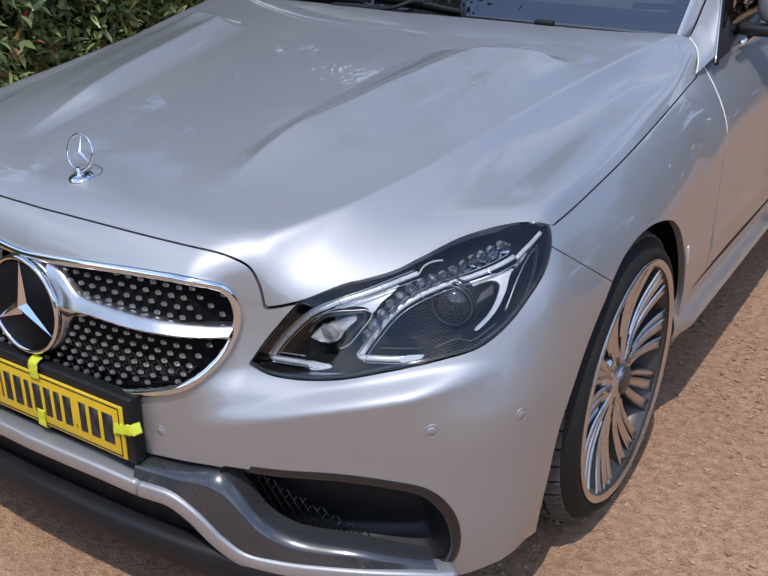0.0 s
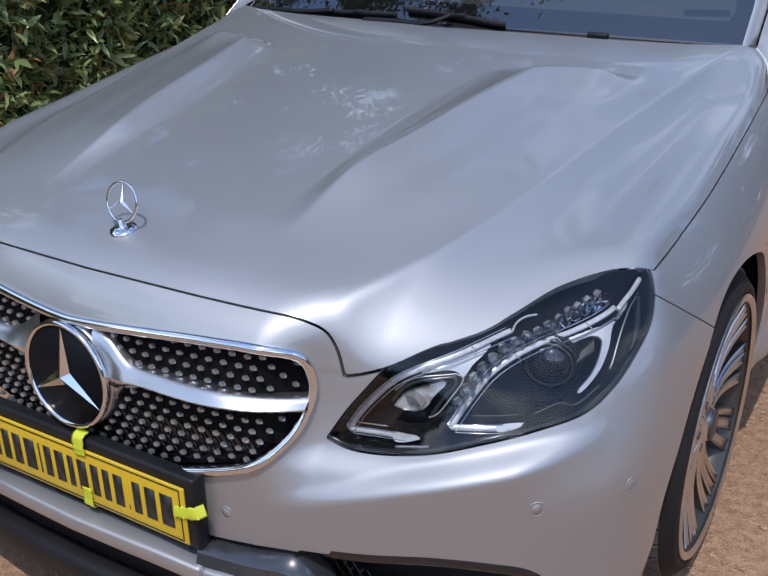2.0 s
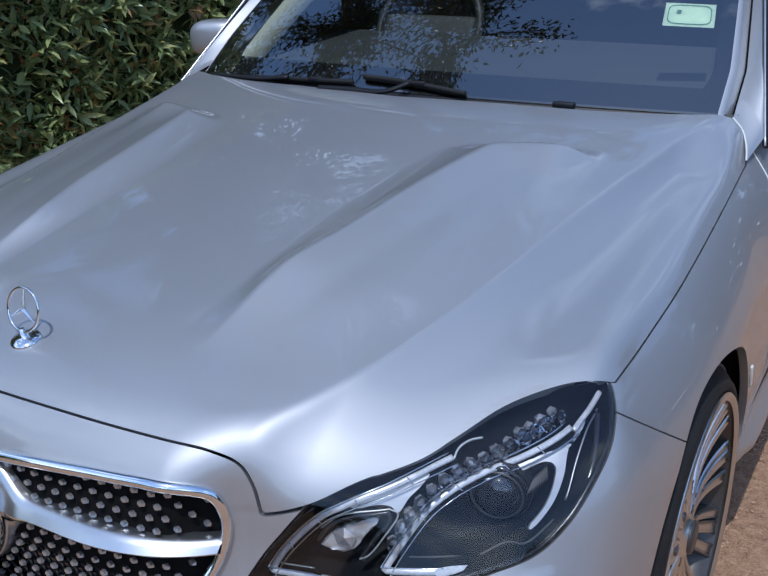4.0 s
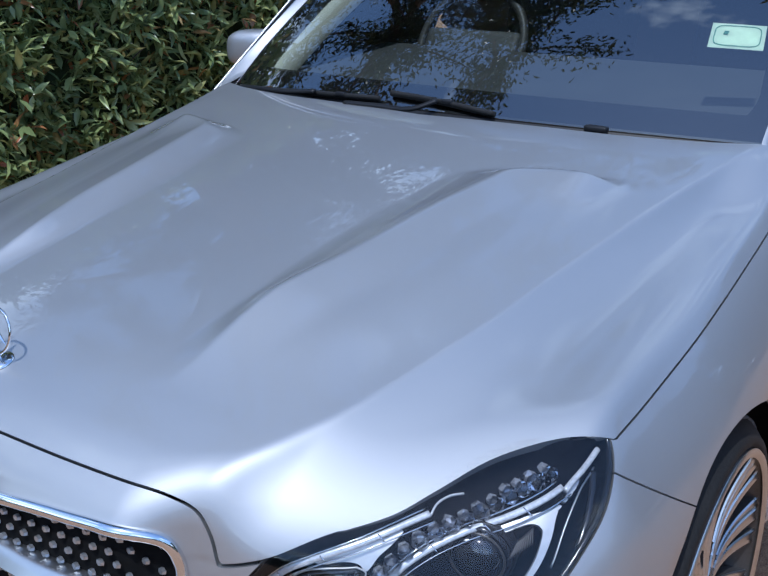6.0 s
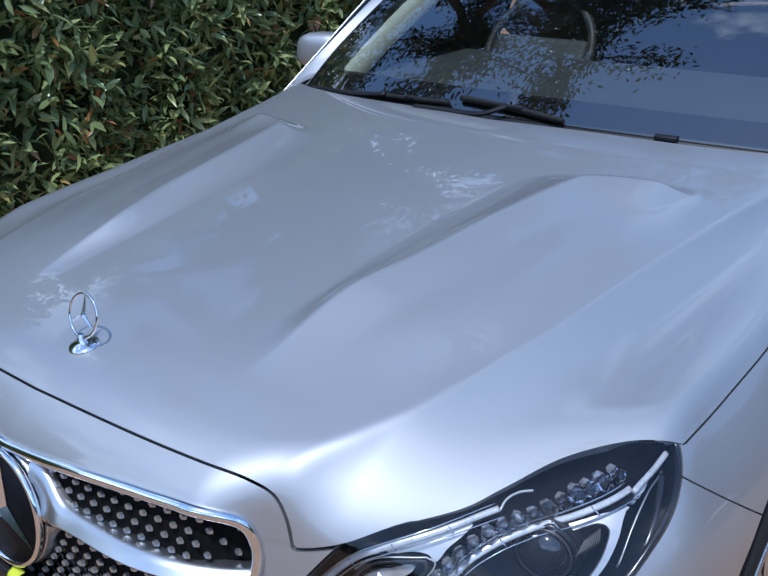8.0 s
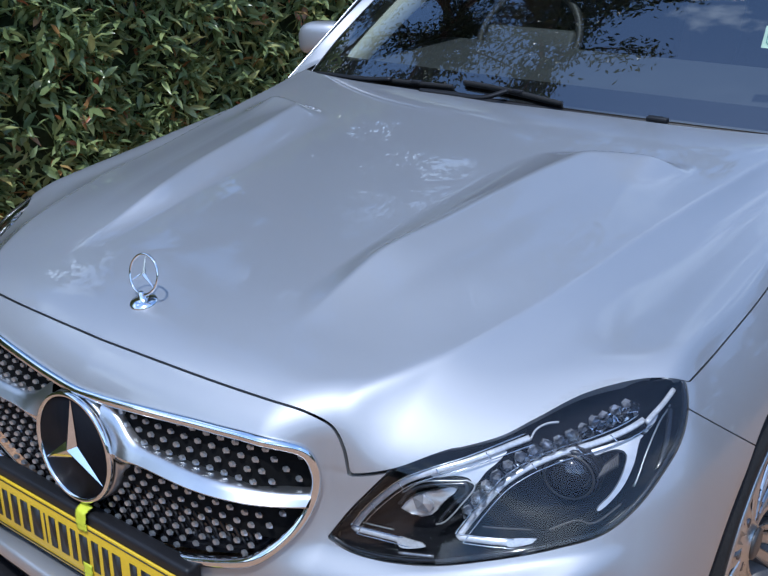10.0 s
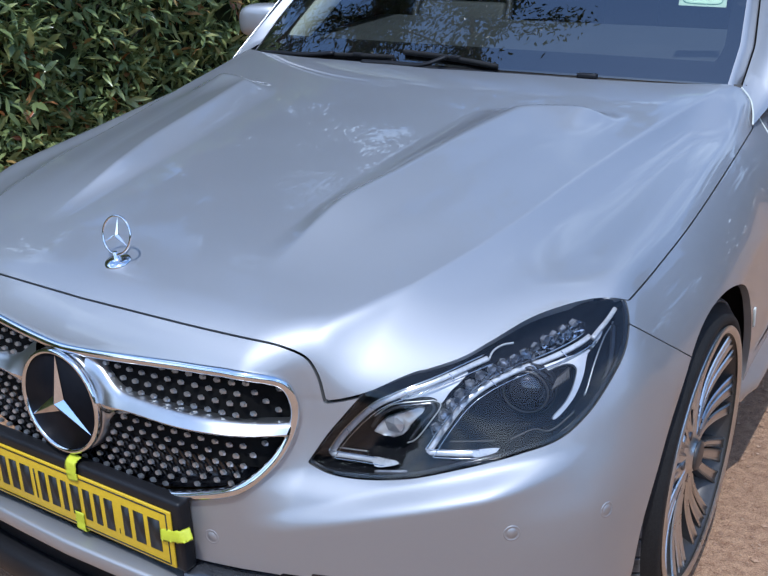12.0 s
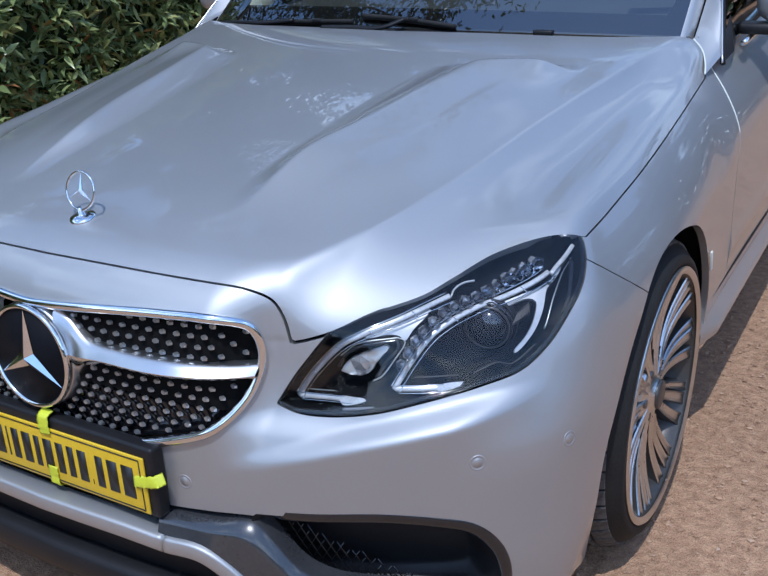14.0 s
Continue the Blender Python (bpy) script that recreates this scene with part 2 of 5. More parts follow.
def spline(points, n):
    """n points along a smooth curve through the given ones."""
    p = np.array(points, float)
    s = np.r_[0, np.cumsum(np.sqrt(np.linalg.norm(np.diff(p, axis=0), axis=1)) + 1e-9)]
    fine = np.linspace(0, s[-1], n)
    m = np.gradient(p, s, axis=0)
    i = np.clip(np.searchsorted(s, fine) - 1, 0, len(s) - 2)
    h = (s[i + 1] - s[i])[:, None]
    t = ((fine - s[i]) / (s[i + 1] - s[i]))[:, None]
    return (2 * t**3 - 3 * t**2 + 1) * p[i] + (t**3 - 2 * t**2 + t) * h * m[i] + (3 * t**2 - 2 * t**3) * p[i + 1] + (t**3 - t**2) * h * m[i + 1]


def sweep(points, section, normals, closed=False, caps=True):
    """Carries a closed section (offsets along side and normal) along points. normals: the section's second axis at each point."""
    p, nrm = np.array(points, float), np.array(normals, float)
    tan = np.gradient(p, axis=0) if not closed else np.roll(p, -1, 0) - np.roll(p, 1, 0)
    tan /= np.linalg.norm(tan, axis=1)[:, None] + 1e-12
    nrm = nrm - (nrm * tan).sum(1)[:, None] * tan
    nrm /= np.linalg.norm(nrm, axis=1)[:, None] + 1e-12
    side = np.cross(tan, nrm)
    k = len(section)
    v = np.concatenate([[p[i] + a * side[i] + b * nrm[i] for a, b in section] for i in range(len(p))])
    f = []
    count = len(p) if closed else len(p) - 1
    for i in range(count):
        j = (i + 1) % len(p)
        f += [(i * k + a, i * k + (a + 1) % k, j * k + (a + 1) % k, j * k + a) for a in range(k)]
    if caps and not closed:
        f += [tuple(range(k))[::-1], tuple((len(p) - 1) * k + a for a in range(k))]
    return v, f


def oval(a, b, n=10, power=2.0):
    out = []
    for i in range(n):
        c, s = math.cos(2 * math.pi * i / n), math.sin(2 * math.pi * i / n)
        out.append((a * math.copysign(abs(c) ** (2 / power), c), b * math.copysign(abs(s) ** (2 / power), s)))
    return out


def lathe(profile, n, close=True):
    """Turns a profile of (radius, x) round the x axis."""
    v, f, k = [], [], len(profile)
    for i in range(n):
        a = 2 * math.pi * i / n
        v += [(x, r * math.cos(a), r * math.sin(a)) for r, x in profile]
    for i in range(n):
        j = (i + 1) % n
        f += [(i * k + a, i * k + a + 1, j * k + a + 1, j * k + a) for a in range(k - 1)]
    return v, f


def flipped(v, f):
    return np.array(v, float) * (-1, 1, 1), [tuple(reversed(q)) for q in f]


# ---- body surface ----
def pch(xs, ys):
    """A smooth curve through points that does not overshoot between them."""
    xs, ys = np.array(xs, float), np.array(ys, float)
    h, d = np.diff(xs), np.diff(ys) / np.diff(xs)
    m = np.empty(len(xs))
    m[0], m[-1] = d[0], d[-1]
    for i in range(1, len(xs) - 1):
        m[i] = 0.0 if d[i - 1] * d[i] <= 0 else (h[i - 1] + h[i]) * 3 / ((2 * h[i] + h[i - 1]) / d[i - 1] + (h[i] + 2 * h[i - 1]) / d[i])

    fine = np.linspace(xs[0], xs[-1], 1600)
    i = np.clip(np.searchsorted(xs, fine) - 1, 0, len(xs) - 2)
    t = (fine - xs[i]) / h[i]
    t2, t3 = t * t, t * t * t
    table = (2 * t3 - 3 * t2 + 1) * ys[i] + (t3 - 2 * t2 + t) * h[i] * m[i] + (3 * t2 - 2 * t3) * ys[i + 1] + (t3 - t2) * h[i] * m[i + 1]
    wide = np.concatenate([[xs[0] - 10], fine, [xs[-1] + 10]])
    table = np.concatenate([[ys[0] - 10 * m[0]], table, [ys[-1] + 10 * m[-1]]])
    return lambda x: np.interp(x, wide, table)


def step(t):
    t = np.clip(t, 0, 1)
    return t * t * (3 - 2 * t)


def smin(a, b, k):
    h = np.clip(0.5 + 0.5 * (b - a) / k, 0, 1)
    return b + (a - b) * h - k * h * (1 - h)


def smax(a, b, k):
    return -smin(-a, -b, k)


hood_mid = pch([-0.1, 0.0, 0.1, 0.2, 0.35, 0.7, 1.0, 1.35, 1.7], [0.62, 0.715, 0.772, 0.804, 0.843, 0.905, 0.947, 0.980, 0.992])
ridge_x = pch([0.25, 0.35, 0.47, 0.65, 0.80, 0.93, 1.05, 1.2], [0.285, 0.286, 0.290, 0.326, 0.348, 0.370, 0.394, 0.42])
foot_x = pch([0.25, 0.37, 0.5, 0.65, 0.8, 1.0, 1.1, 1.2], [0.235, 0.235, 0.236, 0.238, 0.248, 0.270, 0.296, 0.32])
crest_x = pch([0.1, 0.21, 0.28, 0.37, 0.49, 0.64, 0.8, 1.0, 1.2, 1.35, 1.46, 1.56], [0.43, 0.465, 0.503, 0.538, 0.567, 0.594, 0.615, 0.648, 0.683, 0.710, 0.731, 0.752])
crest_z = pch([0.0, 0.15, 0.3, 0.55, 0.8, 1.15, 1.45, 1.7], [0.69, 0.764, 0.801, 0.844, 0.880, 0.931, 0.968, 0.987])
edge_z = pch([0.0, 0.35, 0.56, 0.87, 1.15, 1.42, 1.7], [0.60, 0.72, 0.780, 0.822, 0.860, 0.893, 0.92])


def hood_z(x, y):
    x = np.abs(x)
    zm, zo, ze, xo = hood_mid(y), crest_z(y), edge_z(y), crest_x(y)
    # crowned middle, falling to the crest, then a steeper shoulder to the edge
    t = x / xo
    inner = zm + (zo - zm) * t * t
    s = (x - xo) / (0.83 - xo)
    fall = np.where(s < 0, 2.4 * s, 2.4 * s - 2.6 * s * s + 1.0 * s**3) + 0.20 * np.maximum((s - 0.72) / 0.28, 0) ** 2
    late = step((y - 1.22) / 0.24)
    fall = np.where(s > 0, fall * (1 - late) + late * (0.45 * s + 0.55 * s * s), fall)
    z = smin(inner, zo + (ze - zo) * fall, 0.0016 + 0.0070 * (1 - step((y - 0.10) / 0.38))) + 0.001
    # a hollow outside the crest and a soft second fold beside the joint
    z = z + step((y - 0.45) / 0.35) * step((1.50 - y) / 0.20) * (0.0013 * np.exp(-(((x - 0.760) / 0.026) ** 2)) - 0.0022 * np.exp(-(((x - 0.712) / 0.034) ** 2)))
    # the dome: a soft foot, a sharp ridge, a bevel that wraps round its rear end, then a fall to the crest
    rear = 1.150 + 0.30 * (np.sqrt(np.maximum(x - 0.43, -0.2) ** 2 * np.where(x > 0.43, 1, 0) + 0.0009) - 0.03)
    qx, qy = (x - foot_x(y)) / (ridge_x(y) - foot_x(y)), (rear - y) / 0.056
    q = 1.9 - np.hypot(np.maximum(1.9 - qx, 0), np.maximum(1.9 - qy, 0))
    e = smin(x - ridge_x(y), rear - 0.062 - y, 0.06)
    rise = smin(np.maximum(q, 0) ** 1.6, 1.0, 0.14)
    bevel = 1 - 0.52 * smin(np.maximum(e, 0) / 0.105, 1.0, 0.25)
    away = np.clip((xo - 0.005 - x) / 0.15, 0, 1) * (1 - step((y - 0.84) / 0.28) * step((x - 0.520) / 0.12))
    return z + 0.0300 * rise * bevel * (0.5 * away + 0.5 * step(away)) * step((y - 0.27) / 0.27)


plan_y = pch([-0.01, 0.15, 0.31, 0.5, 0.65, 0.78, 0.85, 0.885, 0.92, 0.95], [0.035, 0.04, 0.055, 0.092, 0.145, 0.224, 0.30, 0.362, 0.50, 0.72])
lean_mid = pch([0.1, 0.3, 0.45, 0.55, 0.62, 0.70, 0.74, 0.78, 0.85], [0.03, 0.0, 0.0, 0.002, 0.008, 0.022, 0.038, 0.068, 0.16])
lean_lamp = pch([0.1, 0.3, 0.42, 0.48, 0.52, 0.56, 0.62, 0.68, 0.74, 0.80], [0.03, 0.0, 0.0, 0.008, 0.025, 0.055, 0.072, 0.082, 0.11, 0.17])
lean_side = pch([0.1, 0.3, 0.45, 0.50, 0.55, 0.60, 0.66, 0.72, 0.78], [0.03, 0.0, 0.0, 0.006, 0.03, 0.065, 0.11, 0.18, 0.28])


crease_z = pch([0.30, 0.436, 0.523, 0.60, 0.673, 0.74, 0.788, 0.825, 0.847, 0.88], [0.44, 0.468, 0.497, 0.522, 0.542, 0.558, 0.568, 0.575, 0.580, 0.585])


def front_y(x, z):
    x = np.abs(x)
    a, b = step((x - 0.36) / 0.10), step((x - 0.50) / 0.25)
    shelf = step((z - crease_z(x) + 0.006) / 0.036)
    shelf = 1 - (1 - shelf) * (1 - step((x - 0.74) / 0.11))
    # beside the grille the face stays steep up to the bonnet's joint
    near = lean_lamp(z) - step((0.53 - x) / 0.08) * np.maximum(lean_lamp(z) - 0.080 - 0.12 * np.maximum(z - 0.68, 0), 0)
    lean = np.minimum(lean_mid(z), 0.045 + 0.12 * np.maximum(z - 0.72, 0)) * (1 - a) * a + lean_mid(z) * (1 - a) * (1 - a) + a * (near * (1 - b) + b * lean_side(z)) * np.where(z > 0.40, shelf, 1.0)
    return plan_y(x) + lean


side_base = pch([0.3, 0.6, 0.86, 1.2, 1.6, 2.4, 3.6], [0.915, 0.918, 0.928, 0.918, 0.915, 0.92, 0.92])
side_shoulder = pch([0.3, 0.56, 0.86, 1.42, 2.4], [0.58, 0.60, 0.645, 0.72, 0.77])


def side_x(y, z):
    up = smin(np.maximum(z - side_shoulder(y), 0), 0.182, 0.02)
    low = np.maximum(0.50 - z, 0)
    return side_base(y) - 0.25 * (np.sqrt(up * up + 0.0016) - 0.04) - 2.1 * up * up - 0.35 * low * low


def body(x, y, z):
    """Below zero inside the body."""
    f = smax(z - hood_z(x, y), (front_y(x, z) - y) * 0.8, 0.05)
    return smax(f, np.abs(x) - side_x(y, z), 0.02)


def body_normal(v):
    e = 0.002
    x, y, z = v[:, 0], v[:, 1], v[:, 2]
    g = np.stack([body(x + e, y, z) - body(x - e, y, z), body(x, y + e, z) - body(x, y - e, z), body(x, y, z + e) - body(x, y, z - e)], 1)
    return g / (np.linalg.norm(g, axis=1)[:, None] + 1e-9)


def reach(origin, way, far, level=0.0):
    """Where rays from inside leave the body."""
    lo, hi = np.zeros(len(origin)), np.full(len(origin), float(far))
    for _ in range(22):
        mid = (lo + hi) / 2
        p = origin + mid[:, None] * way
        inside = body(p[:, 0], p[:, 1], p[:, 2]) < -level
        lo, hi = np.where(inside, mid, lo), np.where(inside, hi, mid)
    return origin + lo[:, None] * way


def quads(n, m):
    return [(i * m + j, i * m + j + 1, (i + 1) * m + j + 1, (i + 1) * m + j) for i in range(n - 1) for j in range(m - 1)]


def outward(v, f):
    q = np.array([g[:3] for g in f[:: max(1, len(f) // 400)]])
    n = np.cross(v[q[:, 1]] - v[q[:, 0]], v[q[:, 2]] - v[q[:, 0]])
    return f if (n * body_normal(v[q[:, 0]])).sum() > 0 else [tuple(reversed(g)) for g in f]


def clip(v, f, value):
    """Keeps the side where value > 0, cutting the faces that cross."""
    v, cut, out = list(map(tuple, v)), {}, []
    val = np.asarray(value).tolist()

    def mid(a, b):
        key = (a, b) if a < b else (b, a)
        if key not in cut:
            t = val[a] / (val[a] - val[b])
            cut[key] = len(v)
            v.append(tuple(p + t * (q - p) for p, q in zip(v[a], v[b])))
        return cut[key]

    for g in f:
        signs = [val[a] > 0 for a in g]
        if all(signs):
            out.append(g)
        elif any(signs):
            poly = []
            for k, a in enumerate(g):
                b = g[(k + 1) % len(g)]
                if val[a] > 0:
                    poly.append(a)
                if (val[a] > 0) != (val[b] > 0):
                    poly.append(mid(a, b))
            if len(poly) > 2:
                out.append(tuple(poly))
    used = sorted({a for g in out for a in g})
    at = {a: k for k, a in enumerate(used)}
    return np.array([v[a] for a in used]), [tuple(at[a] for a in g) for g in out]


def rim(v, f, depth):
    """Turns the open edges inwards, so that the panel shows its thickness."""
    seen = {}
    for g in f:
        for k, a in enumerate(g):
            b = g[(k + 1) % len(g)]
            seen[(a, b)] = True
    edges = [(a, b) for a, b in seen if (b, a) not in seen]
    ends = sorted({a for e in edges for a in e})
    p = v[ends]
    n = body_normal(p)
    at = {a: len(v) + k for k, a in enumerate(ends)}
    low = {a: len(v) + len(ends) + k for k, a in enumerate(ends)}
    extra = [(at[b], at[a], low[a], low[b]) for a, b in edges]
    return np.concatenate([v, p, p - depth * n]), list(f) + extra


def outline(points, n=160, closed=True):
    p = list(points)
    return spline(p + [p[0]] if closed else p, n)[: n - 1 if closed else n]


def inside(poly, u, w):
    """Signed distance to a closed outline: above zero inside."""
    p, q = np.asarray(poly), np.roll(poly, -1, 0)
    x = np.stack([u, w], 1)
    best, odd = np.full(len(x), 1e9), np.zeros(len(x), bool)
    for a, b in zip(p, q):
        d = b - a
        t = np.clip(((x - a) @ d) / (d @ d + 1e-12), 0, 1)
        best = np.minimum(best, np.linalg.norm(x - a - t[:, None] * d, axis=1))
        hit = (a[1] > x[:, 1]) != (b[1] > x[:, 1])
        with np.errstate(divide="ignore", invalid="ignore"):
            odd ^= hit & (x[:, 0] < (b[0] - a[0]) * (x[:, 1] - a[1]) / (b[1] - a[1]) + a[0])
    return np.where(odd, best, -best)


AXIS_Y, ARC = 0.9, 0.0150  # the nose is charted by the angle round this upright axis; metres for a degree


def turn_of(v):
    return np.degrees(np.arctan2(np.abs(v[:, 0]), AXIS_Y - v[:, 1]))


def nose_chart(v):
    return turn_of(v) * ARC, v[:, 2]


def charted(rows):
    return [(a * ARC, z) for a, z in rows]


def on_nose(a, z, depth=0.0):
    """The place on the nose at an angle and a height, sunk by depth."""
    a, z = np.atleast_1d(np.array(a, float)), np.atleast_1d(np.array(z, float))
    o = np.stack([0 * a, 0 * a + AXIS_Y, z], 1)
    w = np.stack([np.sin(np.radians(a)), -np.cos(np.radians(a)), 0 * a], 1)
    return reach(o, w, 1.3, np.atleast_1d(np.array(depth, float)))


HOOD_EDGE = [(0.0, 0.884), (0.14, 0.888), (0.25, 0.893), (0.355, 0.902), (0.415, 0.910), (0.447, 0.906), (0.466, 0.880), (0.479, 0.836), (0.508, 0.853), (0.545, 0.886), (0.592, 0.957), (0.646, 1.037), (0.674, 1.105), (0.716, 1.211), (0.774, 1.293), (0.826, 1.335), (0.832, 1.48), (0.837, 1.64), (0.836, 1.80), (0.832, 1.99), (0.828, 2.15), (0.823, 2.303), (0.811, 2.372), (0.792, 2.436), (0.766, 2.474), (0.65, 2.427), (0.49, 2.385), (0.28, 2.361), (0.0, 2.332)]
LAMP_EDGE = charted([(31.3, 0.568), (34.1, 0.630), (38.0, 0.697), (41.8, 0.717), (47.4, 0.731), (51.2, 0.747), (57.3, 0.769), (63.5, 0.778), (67.4, 0.771), (66.8, 0.755), (64.7, 0.728), (61.2, 0.687), (57.7, 0.646), (54.8, 0.621), (50.9, 0.606), (45.1, 0.586), (40.3, 0.567), (36.2, 0.558), (33.2, 0.559)])
GRILLE_EDGE = [(-0.06, 0.703), (0.0, 0.700), (0.06, 0.703), (0.18, 0.713), (0.29, 0.719), (0.385, 0.718), (0.42, 0.702), (0.435, 0.66), (0.431, 0.615), (0.412, 0.57), (0.378, 0.534), (0.30, 0.502), (0.20, 0.476), (0.10, 0.457), (0.0, 0.449), (-0.06, 0.452)]
INTAKE_EDGE = charted([(28.0, 0.384), (34.0, 0.392), (40.8, 0.400), (45.5, 0.391), (48.7, 0.373), (51.0, 0.325), (51.9, 0.265), (51.5, 0.218), (50.0, 0.196), (42.0, 0.19), (36.0, 0.19), (30.0, 0.20), (27.0, 0.30)])
lamp_poly, intake_poly = outline(LAMP_EDGE), outline(INTAKE_EDGE)
half = np.concatenate([spline(HOOD_EDGE[a:b], n)[:-1] for a, b, n in ((0, 8, 50), (7, 16, 40), (15, 22, 24), (21, 25, 16), (24, len(HOOD_EDGE), 24))] + [np.array(HOOD_EDGE[-1:])])
hood_poly = np.concatenate([half, (half * (-1, 1))[::-1]])
g_half = np.array([p for p in spline(GRILLE_EDGE, 200) if p[0] >= 0])
grille_poly = np.concatenate([g_half, (g_half * (-1, 1))[::-1]])
low_line = pch([0, 17, 23, 28.5, 34, 51, 52.8, 56, 60, 66, 80], [0.362, 0.366, 0.373, 0.380, 0.38, 0.196, 0.172, 0.180, 0.188, 0.15, 0.15])
ARCH = (0.852, 0.315, 0.378)


def door_gap(z):
    """Where the joint between wing and door runs, by height."""
    return np.maximum(1.500 - 0.35 * (0.911 - z), 1.424 + 0.02 * (0.69 - z))


def hood_value(v):
    return inside(hood_poly, v[:, 0], v[:, 1] + v[:, 2])


def lamp_value(v):
    return inside(lamp_poly, *nose_chart(v))


def grille_value(v):
    return np.where(v[:, 1] < 0.4, inside(grille_poly, v[:, 0], v[:, 2]), -1.0)


def intake_value(v):
    return inside(intake_poly, *nose_chart(v))


def arch_value(v):
    dy = v[:, 1] - ARCH[0]
    dy = np.where(dy < 0, dy * (1 - 0.055 * step((0.64 - v[:, 2]) / 0.25)), dy)
    return ARCH[2] - np.hypot(dy, v[:, 2] - ARCH[1])


def seam_value(v):
    """Above zero behind the joint between bumper and wing, which runs from the lamp down to the wheel arch."""
    a, z = turn_of(v) * ARC, v[:, 2]
    return (a - 66.2 * ARC) * 0.585 + (z - 0.743) * 0.81


def nose_grid(n, m, a0=0.0, a1=80.0, level=0.0):
    aa, ss = np.meshgrid(np.linspace(a0, a1, n), np.linspace(0, 1, m), indexing="ij")
    aa, ss = np.radians(aa.ravel()), ss.ravel()
    o = np.stack([0 * aa, 0 * aa + AXIS_Y, 0.12 + 0.46 * ss], 1)
    w = np.stack([np.sin(aa), -np.cos(aa), 0.36 * ss], 1)
    v = reach(o, w / np.linalg.norm(w, axis=1)[:, None], 1.4, level)
    return v, outward(v, quads(n, m))


def hood_grid(n, front, rear):
    xs = np.linspace(-0.845, 0.845, n)
    o, w = [], []
    for x in xs:
        for a in np.linspace(radians(12), radians(90), front, endpoint=False):
            o.append((x, 0.6, 0.45)), w.append((0, -math.cos(a), math.sin(a)))
        for y in np.linspace(0.6, 1.64, rear):
            o.append((x, y, 0.45)), w.append((0, 0, 1))
    v = reach(np.array(o), np.array(w), 1.2)
    return v, outward(v, quads(n, front + rear))


def side_grid(y0, y1, z0, z1, n, m):
    yy, zz = np.meshgrid(np.linspace(y0, y1, n), np.linspace(z0, z1, m), indexing="ij")
    yy, zz = yy.ravel(), zz.ravel()
    o = np.stack([0 * yy + 0.35, yy, zz], 1)
    v = reach(o, np.tile([1.0, 0, 0], (len(o), 1)), 0.8)
    return v, outward(v, quads(n, m))


def mirror_parts(name, v, f, material, parent, label=""):
    return link(name, v, f, material, parent, label), link(name, *flipped(v, f), material, parent, label)


GAP = 0.0011


def hood_gap(v):
    """Half the joint round the bonnet, wider along its front."""
    return GAP + 0.0018 * (v[:, 1] < 0.26)


def hood_corner(x, w):
    """The place on the bonnet's surface at x whose y and z add up to w."""
    y = w - 0.95
    for _ in range(12):
        y = w - float(hood_z(x, y))
    return np.array([x, y, w - y])


car = thing("car", "silver saloon car with a yellow plate on dry ground", "car")

# bonnet
v, f = hood_grid(320, 130, 150)
v, f = clip(v, f, hood_value(v) - hood_gap(v))
bonnet = link("bonnet", *rim(v, f, 0.016), paint, car, "silver bonnet with two raised domes")

# bumper, with its openings cut out
v, f = nose_grid(440, 190, -80, 80)
for cut in (lambda v: -hood_gap(v) - hood_value(v), lambda v: -0.003 - lamp_value(v), lambda v: -0.002 - grille_value(v), lambda v: -intake_value(v), lambda v: v[:, 2] - low_line(turn_of(v)), lambda v: -0.0012 - seam_value(v), lambda v: -arch_value(v)):
    v, f = clip(v, f, cut(v))
bumper = link("bumper", *rim(v, f, 0.014), paint, car, "silver front bumper with parking sensors")

# wings
v, f = side_grid(0.44, 1.62, 0.20, 0.97, 190, 130)
for cut in (lambda v: np.where(v[:, 1] < 1.64, -GAP - hood_value(v), 1.0), lambda v: -0.003 - np.where(v[:, 1] < 0.7, lamp_value(v), -1.0), lambda v: seam_value(v) - 0.0012, lambda v: -arch_value(v), lambda v: door_gap(v[:, 2]) - 0.003 - v[:, 1], lambda v: np.where(v[:, 1] > 1.41, 0.889 + 0.30 * (v[:, 1] - 1.42) - v[:, 2], 1.0), lambda v: v[:, 2] - 0.235):
    v, f = clip(v, f, cut(v))
mirror_parts("wing", *rim(v, f, 0.016), paint, car, "silver front wing with a round wheel arch")

# dark structure behind the panel gaps
v, f = nose_grid(130, 60, -80, 80)
for cut in (lambda v: -0.012 - lamp_value(v), lambda v: -0.004 - grille_value(v), lambda v: -0.01 - intake_value(v), lambda v: -arch_value(v), lambda v: -0.05 - hood_value(v), lambda v: v[:, 2] - low_line(turn_of(v)) - 0.012):
    v, f = clip(v, f, cut(v))
link("inner_structure", v - 0.016 * body_normal(v), f, void_black, car)
v, f = hood_grid(70, 34, 40)
v, f = clip(v, f, -np.maximum(lamp_value(v), -1.65 + v[:, 1]))
link("inner_structure", v - 0.018 * body_normal(v), f, void_black, car)
v, f = side_grid(0.44, 1.62, 0.20, 0.93, 80, 50)
for cut in (lambda v: -arch_value(v), lambda v: v[:, 0] - 0.72, lambda v: -0.01 - np.where(v[:, 1] < 0.7, lamp_value(v), -1.0)):
    v, f = clip(v, f, cut(v))
mirror_parts("inner_structure", v - 0.018 * body_normal(v), f, void_black, car)

